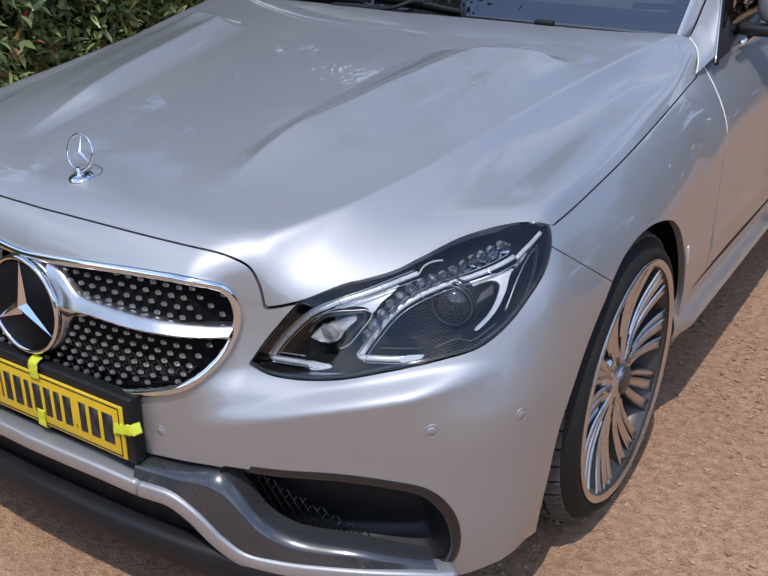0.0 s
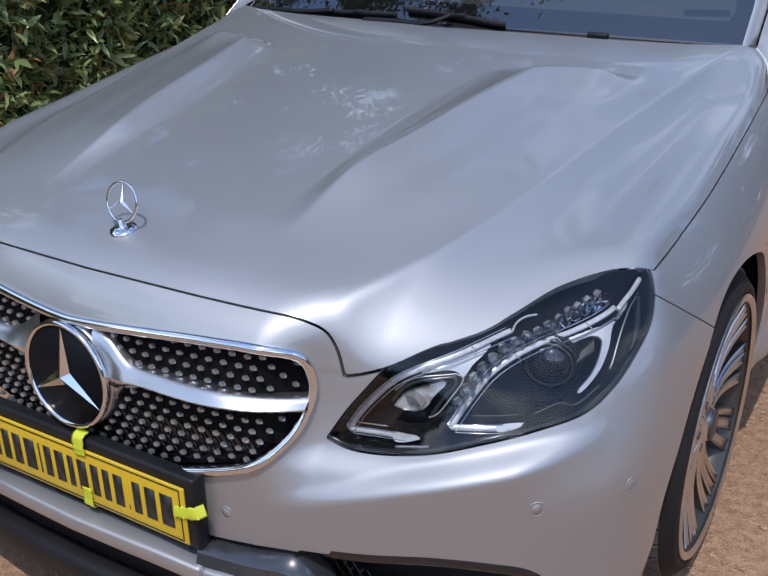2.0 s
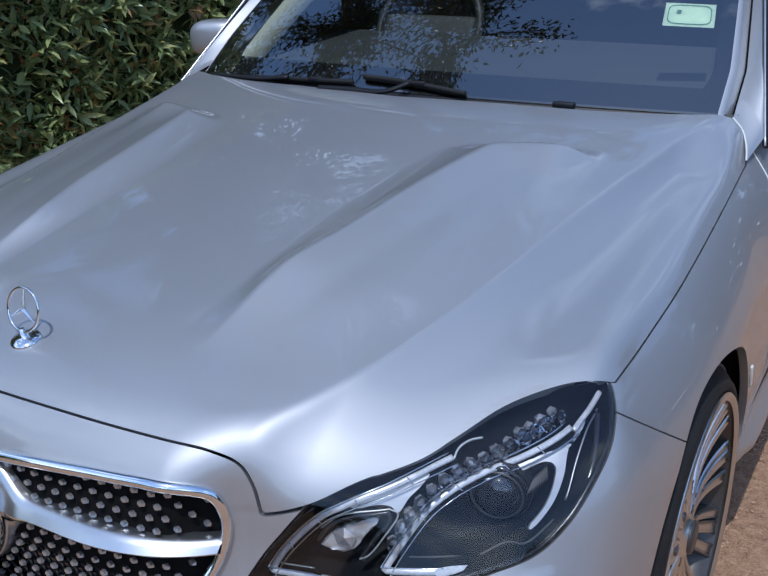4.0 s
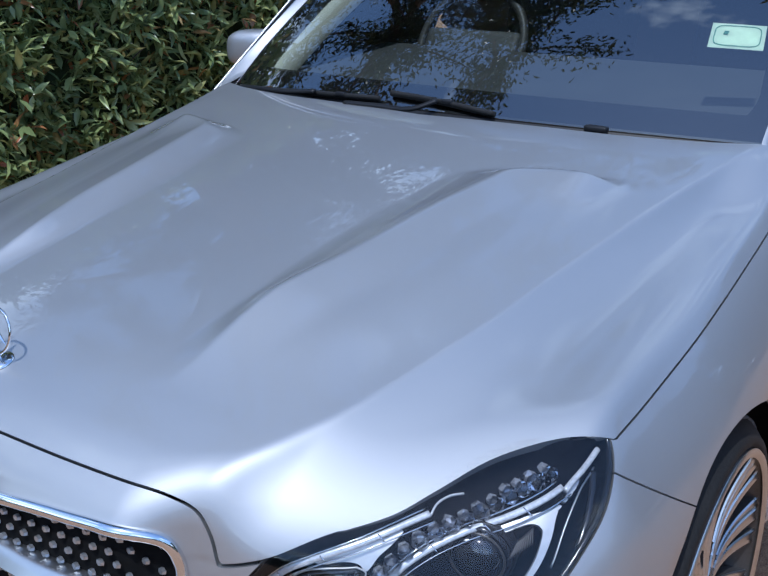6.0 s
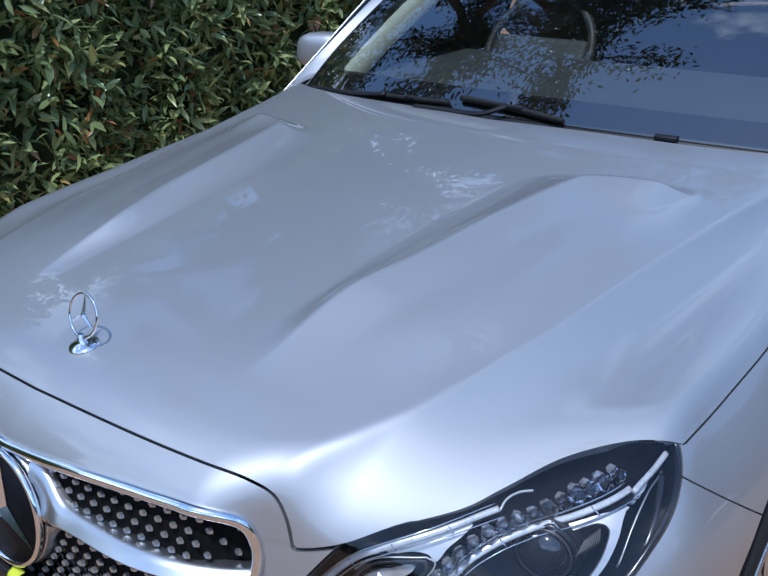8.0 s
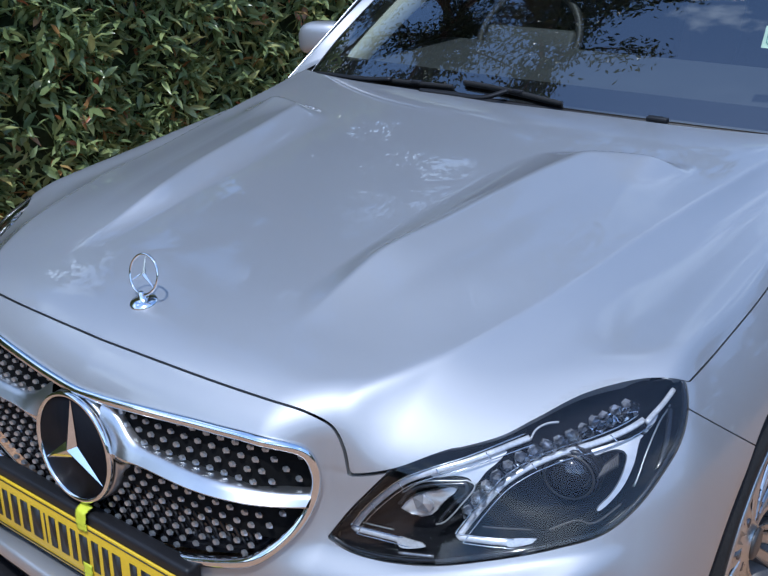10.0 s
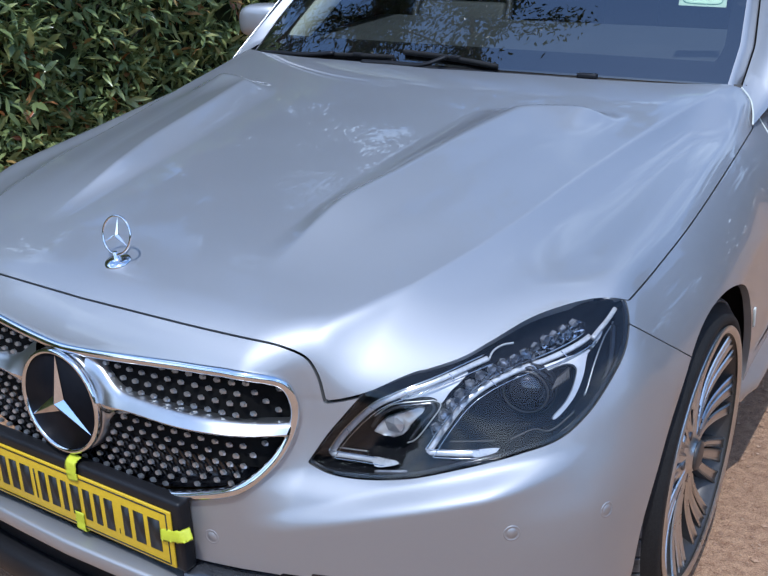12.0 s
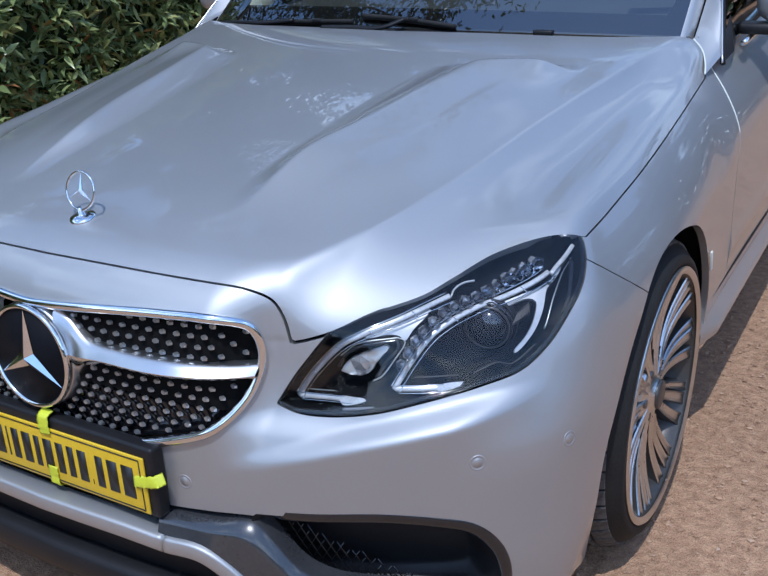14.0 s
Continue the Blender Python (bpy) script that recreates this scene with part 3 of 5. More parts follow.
# ---- headlamps ----
def lamp_parts(side):
    """One headlamp: lens, dark housing, light guides, beads, projector and side reflector."""
    def put(name, v, f, material, parent, label="", smooth=True):
        v = np.array(v, float)
        return link(name, v, f, material, parent, label, smooth) if side > 0 else link(name, *flipped(v, f), material, parent, label, smooth)

    v, f = nose_grid(150, 150, 27, 76)
    v, f = clip(v, f, lamp_value(v) + 0.0005)
    lamp = put("headlamp", *rim(v, f, 0.01), lens_glass, car, "clear headlamp lens over a dark housing")
    lamp.visible_shadow = False
    # gasket round the lens
    edge = on_nose(lamp_poly[:, 0] / ARC, lamp_poly[:, 1], 0.006)
    put("gasket", *sweep(edge, oval(0.0035, 0.004, 8), body_normal(edge), closed=True), gloss_black, lamp)
    # bowl
    v, f = nose_grid(110, 110, 27, 76)
    v, f = clip(v, f, lamp_value(v) + 0.0015)
    d = np.maximum(lamp_value(v), 0)
    depth = 0.006 + 0.036 * step(d / 0.008) + 0.040 * step((d - 0.008) / 0.035)
    put("housing", v - depth[:, None] * body_normal(v), f, housing_black, lamp, "black lamp housing")

    def strip(name, rows, depth, wide, thick, material, n=60, label="", square=3.0):
        p = rows if len(rows) >= n else spline(rows, n)
        at = on_nose(p[:, 0], p[:, 1], depth)
        return put(name, *sweep(at, oval(wide, thick, 12, square), body_normal(at)), material, lamp, label)

    def bent(*runs):
        """Runs of a line joined at sharp corners."""
        return np.concatenate([spline(r, 40)[(0 if k == 0 else 1):] for k, r in enumerate(runs)])

    def plaque(name, rows, depth, thick, material, label="", fine=70):
        poly = outline(charted(rows), 120)
        a = [r[0] for r in rows]
        v, f = nose_grid(fine, 150, min(a) - 1, max(a) + 1, depth)
        v, f = clip(v, f, inside(poly, *nose_chart(v)))
        return put(name, *rim(v, f, thick), material, lamp, label)

    # two folded light guides, each a slim line of clear plastic with a fine bright edge
    first = bent([(38.6, 0.5675), (36.0, 0.5675), (33.5, 0.567)], [(33.5, 0.567), (34.5, 0.590), (35.7, 0.613), (38.3, 0.653), (40.5, 0.670), (45.4, 0.691), (49.1, 0.705), (50.9, 0.711)])
    second = bent([(48.2, 0.5905), (45.6, 0.589), (43.3, 0.588)], [(43.3, 0.588), (45.2, 0.626), (47.2, 0.658), (49.4, 0.677), (52.9, 0.694), (56.6, 0.706), (60.4, 0.721), (62.1, 0.729)])
    for rows in (first, second):
        strip("light_guide", rows, 0.031, 0.0046, 0.0034, light_guide, 60, "clear light guide")
        strip("light_guide_edge", rows + (0.32, -0.0050), 0.0285, 0.0009, 0.002, chrome, 60)
        strip("light_guide_edge", rows + (-0.30, 0.0054), 0.0285, 0.0011, 0.002, chrome, 60)
    strip("guide_tip", spline([(62.0, 0.728), (63.3, 0.7365), (65.6, 0.7480), (66.8, 0.7530)], 24), 0.026, 0.0042, 0.004, light_guide, 24, "clear light guide tip")
    strip("light_guide", spline([(50.9, 0.711), (51.6, 0.719), (52.9, 0.725), (54.2, 0.7265)], 20), 0.028, 0.0016, 0.002, light_guide, 20)
    # ticks along the guides
    for rows, picks in ((first, (46, 52, 60, 68)), (second, (48, 56, 64, 70))):
        for k in picks:
            a, z = rows[k]
            strip("guide_tick", spline([(a - 0.2, z + 0.0035), (a + 0.2, z - 0.0035)], 4), 0.0266, 0.0009, 0.001, chrome, 4)
    # satin silver fins
    plaque("silver_fin", [(40.9, 0.664), (42.5, 0.674), (45.3, 0.684), (48.6, 0.697), (47.6, 0.686), (46.2, 0.673), (45.0, 0.657), (44.6, 0.664), (43.4, 0.667), (41.6, 0.663)], 0.036, 0.006, lamp_silver, "satin silver reflector fin")
    plaque("silver_fin", [(52.6, 0.6855), (55.6, 0.6965), (58.7, 0.707), (61.0, 0.713), (62.4, 0.723), (64.0, 0.736), (63.9, 0.732), (62.5, 0.720), (60.9, 0.708), (59.5, 0.684), (57.5, 0.653), (55.4, 0.631), (55.3, 0.633), (57.0, 0.654), (58.5, 0.679), (59.2, 0.696), (58.6, 0.700), (56.0, 0.6925)], 0.034, 0.006, lamp_silver, "satin silver arm round the projector", 110)
    # frame and cup of the corner light
    strip("corner_frame", bent([(38.0, 0.618), (38.8, 0.636), (40.2, 0.650), (44.2, 0.659)], [(44.2, 0.659), (44.3, 0.652), (43.0, 0.628), (41.7, 0.602)]), 0.034, 0.0030, 0.005, gloss_black, 60)
    strip("corner_edge", bent([(38.3, 0.636), (40.0, 0.655), (44.3, 0.6635)], [(44.3, 0.6635), (45.0, 0.657), (43.7, 0.630), (42.2, 0.604), (41.4, 0.598)]), 0.033, 0.0010, 0.002, lamp_silver, 60)
    cup = plaque("corner_cup", [(38.2, 0.606), (39.2, 0.626), (41.2, 0.640), (43.6, 0.650), (42.4, 0.630), (41.0, 0.605), (39.4, 0.601)], 0.040, 0.010, lamp_silver, "faceted corner light cup", 16)
    jit = np.random.default_rng(3)
    for q in cup.data.vertices:
        q.co += Vector(jit.normal(0, 0.0007, 3))
    bm = bmesh.new()
    bmesh.ops.create_icosphere(bm, subdivisions=1, radius=0.014)
    at = on_nose(40.3, 0.620, 0.040)[0]
    vv, ff = np.array([tuple(p.co) for p in bm.verts]) * (1.5, 0.8, 1.1) + at, [tuple(p.index for p in g.verts) for g in bm.faces]
    bm.free()
    put("cup_bulb", vv, ff, clear_bead, cup, smooth=False)
    # clear feet where the guides end, with a short bar below each
    plaque("guide_foot", [(37.7, 0.575), (39.1, 0.5735), (40.6, 0.572), (39.4, 0.5635), (37.9, 0.561)], 0.027, 0.004, light_guide, "", 20)
    plaque("guide_foot", [(47.0, 0.595), (48.4, 0.599), (50.0, 0.599), (48.5, 0.590), (47.2, 0.588)], 0.027, 0.004, light_guide, "", 20)
    strip("guide_bar", spline([(37.9, 0.5575), (41.0, 0.564)], 8), 0.020, 0.0022, 0.002, clear_bead, 8)
    strip("guide_bar", spline([(47.1, 0.5825), (50.4, 0.588)], 8), 0.020, 0.0022, 0.002, clear_bead, 8)
    strip("guide_shelf", spline([(34.4, 0.5745), (37.5, 0.5755)], 8), 0.036, 0.0008, 0.002, satin_chrome, 8)
    strip("guide_shelf", spline([(45.5, 0.603), (49.6, 0.6055)], 8), 0.036, 0.0010, 0.002, gunmetal, 8)
    # side trim behind the arm
    strip("inner_trim", spline([(57.6, 0.630), (60.0, 0.654), (62.4, 0.690), (64.4, 0.720), (65.4, 0.734)], 40), 0.032, 0.006, 0.006, gloss_black, 30)
    strip("inner_trim", spline([(58.8, 0.660), (60.7, 0.694), (63.2, 0.724), (65.6, 0.739)], 30), 0.030, 0.0010, 0.002, satin_chrome, 30)
    strip("inner_trim", spline([(51.0, 0.610), (53.4, 0.622), (54.6, 0.618), (57.4, 0.640)], 30), 0.030, 0.0010, 0.002, gunmetal, 30)
    beads = spline([(44.3, 0.624), (45.2, 0.643), (46.1, 0.659), (47.3, 0.673), (49.2, 0.689), (51.4, 0.700), (53.5, 0.707), (55.5, 0.715), (57.8, 0.726), (59.4, 0.732), (61.6, 0.741)], 15)
    for k, (a, z) in enumerate(beads):
        at, r = on_nose(a, z, 0.026)[0], 0.0122 + 0.0012 * (k % 2)
        bm = bmesh.new()
        bmesh.ops.create_icosphere(bm, subdivisions=1, radius=r)
        bmesh.ops.transform(bm, matrix=Matrix.Rotation(k * 0.7, 4, "Z") @ Matrix.Rotation(k * 0.4, 4, "X"), verts=bm.verts)
        bmesh.ops.translate(bm, vec=Vector(at), verts=bm.verts)
        vv, ff = np.array([p.co for p in bm.verts]), [tuple(p.index for p in g.verts) for g in bm.faces]
        bm.free()
        bead = put("bead", vv, ff, bead_glass, lamp, smooth=False)
        put("bead_core", on_nose(a, z, 0.034)[0] + (vv - at) * 0.72, ff, clear_bead, bead, smooth=False)

    # round units that look forwards
    def unit_at(name, at, profile, material, n=40, label=""):
        v, f = lathe(profile, n)
        v = np.array(v)
        v = np.stack([v[:, 1], -v[:, 0], v[:, 2]], 1)
        c, s = math.cos(radians(14)), math.sin(radians(14))
        v = np.stack([c * v[:, 0] - s * v[:, 1], s * v[:, 0] + c * v[:, 1], v[:, 2]], 1)
        put(name, v + np.array(at), [tuple(reversed(g)) for g in f], material, lamp, label)

    at = on_nose(54.2, 0.658, 0.062)[0]
    unit_at("projector_shroud", at, [(0.043, -0.04), (0.044, -0.006), (0.042, -0.001), (0.039, -0.002), (0.037, -0.012)], gloss_black, label="black projector shroud")
    unit_at("projector_ring", at, [(0.0385, 0.001), (0.0370, 0.004), (0.0350, 0.001)], gunmetal)
    unit_at("projector_lens", at, [(0.035 * math.cos(k * math.pi / 20), 0.024 * math.sin(k * math.pi / 20) - 0.004) for k in range(11)], dark_lens, label="dark glass projector lens")
    unit_at("projector_collar", at, [(0.0475, -0.03), (0.0480, -0.012), (0.0450, -0.008), (0.0440, -0.012)], satin_black)
    # ribbed side reflector
    for k in range(9):
        strip("rib", spline([(56.2 + 0.26 * k, 0.664 + 0.0016 * k), (57.4 + 0.17 * k, 0.681 + 0.0012 * k)], 6), 0.046, 0.0011, 0.002, gunmetal, 6)
    return lamp


lamp_parts(1)
lamp_parts(-1)

# ---- grille ----
def front_at(x, z, proud=0.0):
    """A place on the nose seen square from the front, lifted off the surface by proud."""
    x, z = np.atleast_1d(np.array(x, float)), np.atleast_1d(np.array(z, float))
    o = np.stack([x, 0 * x + 0.5, z], 1)
    v = reach(o, np.tile([0.0, -1.0, 0.0], (len(o), 1)), 0.8)
    return v + proud * body_normal(v)


grille_at = front_at(grille_poly[::2, 0], grille_poly[::2, 1])
frame_v, frame_f = sweep(grille_at, oval(0.0085, 0.010, 12, 2.4), body_normal(grille_at), closed=True)
grille = link("grille", frame_v, frame_f, chrome, car, "black grille with chrome frame and bright pins")
xs, zs = np.meshgrid(np.linspace(-0.45, 0.45, 120), np.linspace(0.44, 0.73, 50), indexing="ij")
v = front_at(xs.ravel(), zs.ravel())
f = outward(v, quads(120, 50))
v, f = clip(v, f, grille_value(v) + 0.002)
v = v - 0.030 * body_normal(v)
link("backing", v, f, gloss_black, grille, "black plastic grille panel")
# slim webs that carry the pins
pin_rows = []
for r in range(16):
    z = 0.458 + 0.0178 * r
    xx = np.arange(-0.459, 0.460, 0.0270) + (0.0135 if r % 2 else 0)
    pin_rows += [(x, z) for x in xx]
pins = np.array(pin_rows)
blade_mid = pch([0.0, 0.10, 0.20, 0.31, 0.43], [0.622, 0.627, 0.631, 0.631, 0.625])
blade_half = pch([0.06, 0.085, 0.105, 0.125, 0.145, 0.17, 0.31, 0.43], [0.074, 0.060, 0.043, 0.028, 0.020, 0.0170, 0.0150, 0.0125])
px = np.abs(pins[:, 0])
keep = (inside(grille_poly, pins[:, 0], pins[:, 1]) > 0.008) & (np.hypot(px, pins[:, 1] - 0.600) > 0.106) & (np.abs(pins[:, 1] - blade_mid(px)) > blade_half(np.maximum(px, 0.06)) + 0.0015)
pins = pins[keep]
for slope in (1, -1):
    to = pins + (0.0135 * slope, 0.0178)
    ok = inside(grille_poly, to[:, 0], to[:, 1]) > 0.004
    a, b = front_at(pins[ok, 0], pins[ok, 1], -0.025), front_at(to[ok, 0], to[ok, 1], -0.025)
    vs, fs = [], []
    for k in range(len(a)):
        sv, sf = sweep([a[k], b[k]], oval(0.0009, 0.003, 4), np.tile([0, -1.0, 0], (2, 1)))
        fs += [tuple(i + k * len(sv) for i in g) for g in sf]
        vs.append(sv)
    tagged(link("web", np.concatenate(vs), fs, satin_black, grille), kind="stuff")
bm = bmesh.new()
bmesh.ops.create_cone(bm, cap_ends=True, segments=6, radius1=0.0069, radius2=0.0057, depth=0.005)
pin_mesh = bpy.data.meshes.new("pin")
bm.to_mesh(pin_mesh)
bm.free()
pin_mesh.materials.append(pin_metal)
for at in front_at(pins[:, 0], pins[:, 1], -0.012):
    pin = new("pin", pin_mesh)
    pin.parent = grille
    pin.matrix_basis = pose(*at, 78, 0, -14 * at[0] / 0.4) @ Matrix.Diagonal((1.0, 0.66, 1.0, 1))
# the wide blade on both sides of the badge: a satin upper face over a bright lower one
x = np.linspace(0.062, 0.436, 56)
mid = front_at(x, blade_mid(x), -0.004)
bow = np.polyfit(x, mid[:, 1], 3)
mid[:, 0], mid[:, 1] = x, np.polyval(bow, x)
mid[:, 1] += 0.012 * step((0.135 - x) / 0.06)
h = blade_half(x)


def blade_strip(offsets):
    k = len(offsets)
    v = np.concatenate([[mid[i] + (0, b, a * h[i]) for a, b in offsets] for i in range(len(x))])
    return v, [tuple(reversed(g)) for g in quads(len(x), k)]


for s in (1, -1):
    for name, offs, material in (("blade", ((1.0, 0.022), (1.0, 0.004), (0.92, -0.003), (0.5, -0.010), (0.02, -0.0165), (-0.08, -0.018)), satin_chrome), ("blade_edge", ((-0.08, -0.018), (-0.22, -0.0175), (-0.75, -0.008), (-1.0, -0.002), (-1.0, 0.022)), chrome)):
        v, f = blade_strip(offs)
        f = [tuple(reversed(g)) for g in f]
        link(name, *((v, f) if s > 0 else flipped(v, f)), material, grille, "satin silver grille blade" if name == "blade" else "chrome lower edge of the blade")


def star_mesh(radius, waist, thick):
    """A three-pointed star with a raised spine, in the xz plane, facing -y."""
    v, f = [(0, -thick, 0), (0, 0, 0)], []
    for k in range(6):
        a = math.pi / 2 + k * math.pi / 3
        r = radius if k % 2 == 0 else waist
        v.append((r * math.cos(a), -thick * (0.12 if k % 2 == 0 else 0.25), r * math.sin(a)))
    for k in range(6):
        a, b = 2 + k, 2 + (k + 1) % 6
        f += [(0, b, a), (1, a, b)]
    return np.array(v), f


def ring_mesh(radius, sect, n=72):
    a = np.linspace(0, 2 * math.pi, n, endpoint=False)
    p = np.stack([radius * np.cos(a), 0 * a, radius * np.sin(a)], 1)
    return sweep(p, sect, np.stack([np.cos(a), 0 * a, np.sin(a)], 1), closed=True)


BADGE = np.array([0.0, 0.044, 0.602])
badge_tilt = np.array(Matrix.Rotation(radians(-4), 3, "X"))
v, f = lathe([(0.099, -0.030), (0.098, -0.004), (0.0955, -0.001), (0.090, -0.003), (0.0, -0.006)], 72)
v = np.array(v)
link("badge_bezel", np.stack([v[:, 1], -v[:, 0], v[:, 2]], 1) @ badge_tilt.T + BADGE, f, satin_chrome, grille, "satin silver badge surround")
v, f = ring_mesh(0.0930, oval(0.006, 0.0048, 10))
link("badge_ring", v @ badge_tilt.T + BADGE + (0, -0.007, 0), f, chrome, grille, "chrome badge ring")
v, f = lathe([(0.090, -0.006), (0.090, 0.002), (0.0, 0.003)], 64)
v = np.array(v)
link("badge_plate", np.stack([v[:, 1], -v[:, 0], v[:, 2]], 1) @ badge_tilt.T + BADGE + (0, -0.006, 0), f, housing_black, grille, "gloss black badge disc")
v, f = star_mesh(0.0885, 0.0165, 0.013)
link("badge_star", v @ badge_tilt.T + BADGE + (0, -0.008, 0), f, chrome, grille, "chrome three-pointed shape", smooth=False)

# ---- ornament on the bonnet ----
ornament = link("bonnet_ornament", *ring_mesh(0.0345, oval(0.0021, 0.0023, 8), 56), chrome, car, "upright chrome ring with three points")
v, f = star_mesh(0.034, 0.0050, 0.004)
link("ornament_star", np.concatenate([v, v * (1, -1, 1)]), f + [tuple(reversed([i + len(v) for i in g])) for g in f], chrome, ornament, smooth=False)
v, f = lathe([(0.0, -0.004), (0.0245, -0.004), (0.0245, 0.002), (0.0225, 0.005), (0.013, 0.0065), (0.0085, 0.0080), (0.006, 0.0095), (0.0042, 0.022), (0.0, 0.022)], 32)
v = np.array(v)
tilt = np.array(Matrix.Rotation(radians(27), 3, "X"))
link("ornament_foot", np.stack([v[:, 1], v[:, 2], v[:, 0]], 1) @ tilt.T + (0, 0.008, -0.050), f, chrome, ornament)
orn = np.array([0.0, 0.211, 0.0])
orn[2] = float(hood_z(0.0, 0.197)) + 0.052
ornament.matrix_basis = pose(*orn, -14, 0, 0)

# ---- number plate ----
PLATE_Y = 0.020
holder_bm = block((0.556, 0.030, 0.138), (0, PLATE_Y + 0.016, 0.424), 0.008, 3)
holder = part("plate_holder", holder_bm, satin_black, car, "black plate holder with a taped yellow plate")
plate_bm = block((0.520, 0.004, 0.112), (0, PLATE_Y - 0.001, 0.418), 0.0018, 2)
plate = part("plate", plate_bm, yellow, holder, "yellow plate with a row of black bars")
for w, h, x, z in ((0.500, 0.0022, 0, 0.050), (0.500, 0.0022, 0, -0.050), (0.0022, 0.100, -0.25, 0), (0.0022, 0.100, 0.25, 0)):
    part("border_line", block((w, 0.001, h), (x, PLATE_Y - 0.0036, 0.418 + z), 0), ink, plate)
widths = [0.024, 0.022, 0.025, 0.027, 0.033, 0.010, 0.024, 0.028, 0.020, 0.028, 0.024, 0.022, 0.027, 0.008, 0.024, 0.030, 0.034]
x = -0.5 * (sum(widths) + 0.0042 * 16)
for k, w in enumerate(widths):
    tall = 0.010 if k == 13 else 0.062
    part("bar", block((w - 0.007, 0.001, tall), (x + w / 2 - 0.002, PLATE_Y - 0.0036, 0.418 - (0.026 if k == 13 else 0.0)), 0), ink, plate)
    x += w + 0.0042


def tape(name, rows, wide):
    p = spline(rows, 16)
    v, f = sweep(p, oval(wide / 2, 0.0007, 6, 4), np.tile([0, -1.0, 0.2], (16, 1)))
    rng = np.random.default_rng(len(rows))
    link(name, v + rng.normal(0, 0.0006, v.shape), f, tape_green, holder, "strip of bright yellow-green tape")


for s in (-1, 1):
    tape("tape", [(s * 0.235, PLATE_Y - 0.005, 0.425), (s * 0.262, PLATE_Y - 0.005, 0.430), (s * 0.280, PLATE_Y - 0.003, 0.434), (s * 0.292, PLATE_Y + 0.010, 0.438)], 0.022)
tape("tape", [(0.028, PLATE_Y - 0.005, 0.462), (0.026, PLATE_Y - 0.005, 0.480), (0.024, PLATE_Y - 0.001, 0.496), (0.024, PLATE_Y + 0.014, 0.503)], 0.028)
tape("tape", [(0.03, PLATE_Y - 0.0045, 0.395), (0.03, PLATE_Y - 0.005, 0.372), (0.03, PLATE_Y - 0.004, 0.358), (0.03, PLATE_Y + 0.008, 0.352)], 0.024)

# ---- parking sensors ----
for a, z in ((20.3, 0.423), (49.1, 0.496), (58.5, 0.494)):
    for s in (1, -1):
        at = on_nose(a, z)[0]
        n = Vector(body_normal(at[None])[0])
        v, f = lathe([(0.0, 0.0004), (0.0085, 0.0004), (0.0095, -0.001), (0.0108, -0.001), (0.0116, 0.0006), (0.0136, 0.0004), (0.0142, -0.002)], 28)
        turn = np.array(n.to_track_quat("X", "Z").to_matrix())
        v = np.array(v) @ turn.T + at
        sensor = link("parking_sensor", *((v, f) if s > 0 else flipped(v, f)), paint, bumper, "round silver parking sensor")

# ---- lower intakes, blade and lip ----
def deep_panel(name, poly_value, depth, edge, material, n=110, m=90, a0=20, a1=60, label="", both=True):
    v, f = nose_grid(n, m, a0, a1)
    v, f = clip(v, f, poly_value(v) + 0.003)
    d = np.maximum(poly_value(v), 0)
    v = v - (0.004 + depth * step(d / edge))[:, None] * body_normal(v)
    return mirror_parts(name, v, f, material, bumper, label)


deep_panel("intake_recess", intake_value, 0.085, 0.035, satin_black, label="black side intake")
run = spline(INTAKE_EDGE[:9], 90)
edge = on_nose(run[:, 0] / ARC, run[:, 1], 0.006 + 0.020 * step((8 - np.arange(90)) / 8))
mirror_parts("intake_frame", *sweep(edge, oval(0.011, 0.008, 12, 3.2), body_normal(edge)), gloss_black, bumper, "gloss black intake frame")
# wire mesh in the intake
for slope in (1, -1):
    vs, fs = [], []
    for k in range(34):
        a0 = 22 + 1.05 * k
        p = np.array([(a0 + slope * 6.5 * t, 0.20 + 0.19 * t) for t in np.linspace(0, 1, 14)])
        ok = (inside(intake_poly, p[:, 0] * ARC, p[:, 1]) > 0.016) & (p[:, 1] < 0.386 - 0.0082 * (p[:, 0] - 27))
        p = p[ok]
        if len(p) < 3:
            continue
        at = on_nose(p[:, 0], p[:, 1], 0.050)
        at = at + body_normal(at) * (0.004 * np.sin(np.arange(len(at)) * math.pi))[:, None]
        sv, sf = sweep(at, oval(0.0014, 0.0022, 5), body_normal(at))
        fs += [tuple(i + sum(len(q) for q in vs) for i in g) for g in sf]
        vs.append(sv)
    for ob in mirror_parts("mesh_wire", np.concatenate(vs), fs, gloss_black, bumper):
        tagged(ob, kind="stuff")
# gloss panel between lip and intake
ribs = 40
t = np.linspace(0, 1, ribs)
top = spline([(17.0, 0.362), (23.4, 0.366), (28.4, 0.376), (30.5, 0.344), (32.6, 0.298), (35.7, 0.268), (42.7, 0.258), (49.5, 0.232)], ribs)
bottom = spline([(17.0, 0.322), (22.8, 0.318), (25.2, 0.300), (27.2, 0.262), (29.4, 0.232), (33.0, 0.220), (41.0, 0.226), (49.8, 0.214)], ribs)
cols = 8
sc = np.tile(np.linspace(0, 1, cols), ribs)
az = np.repeat(bottom, cols, axis=0) * (1 - sc)[:, None] + np.repeat(top, cols, axis=0) * sc[:, None]
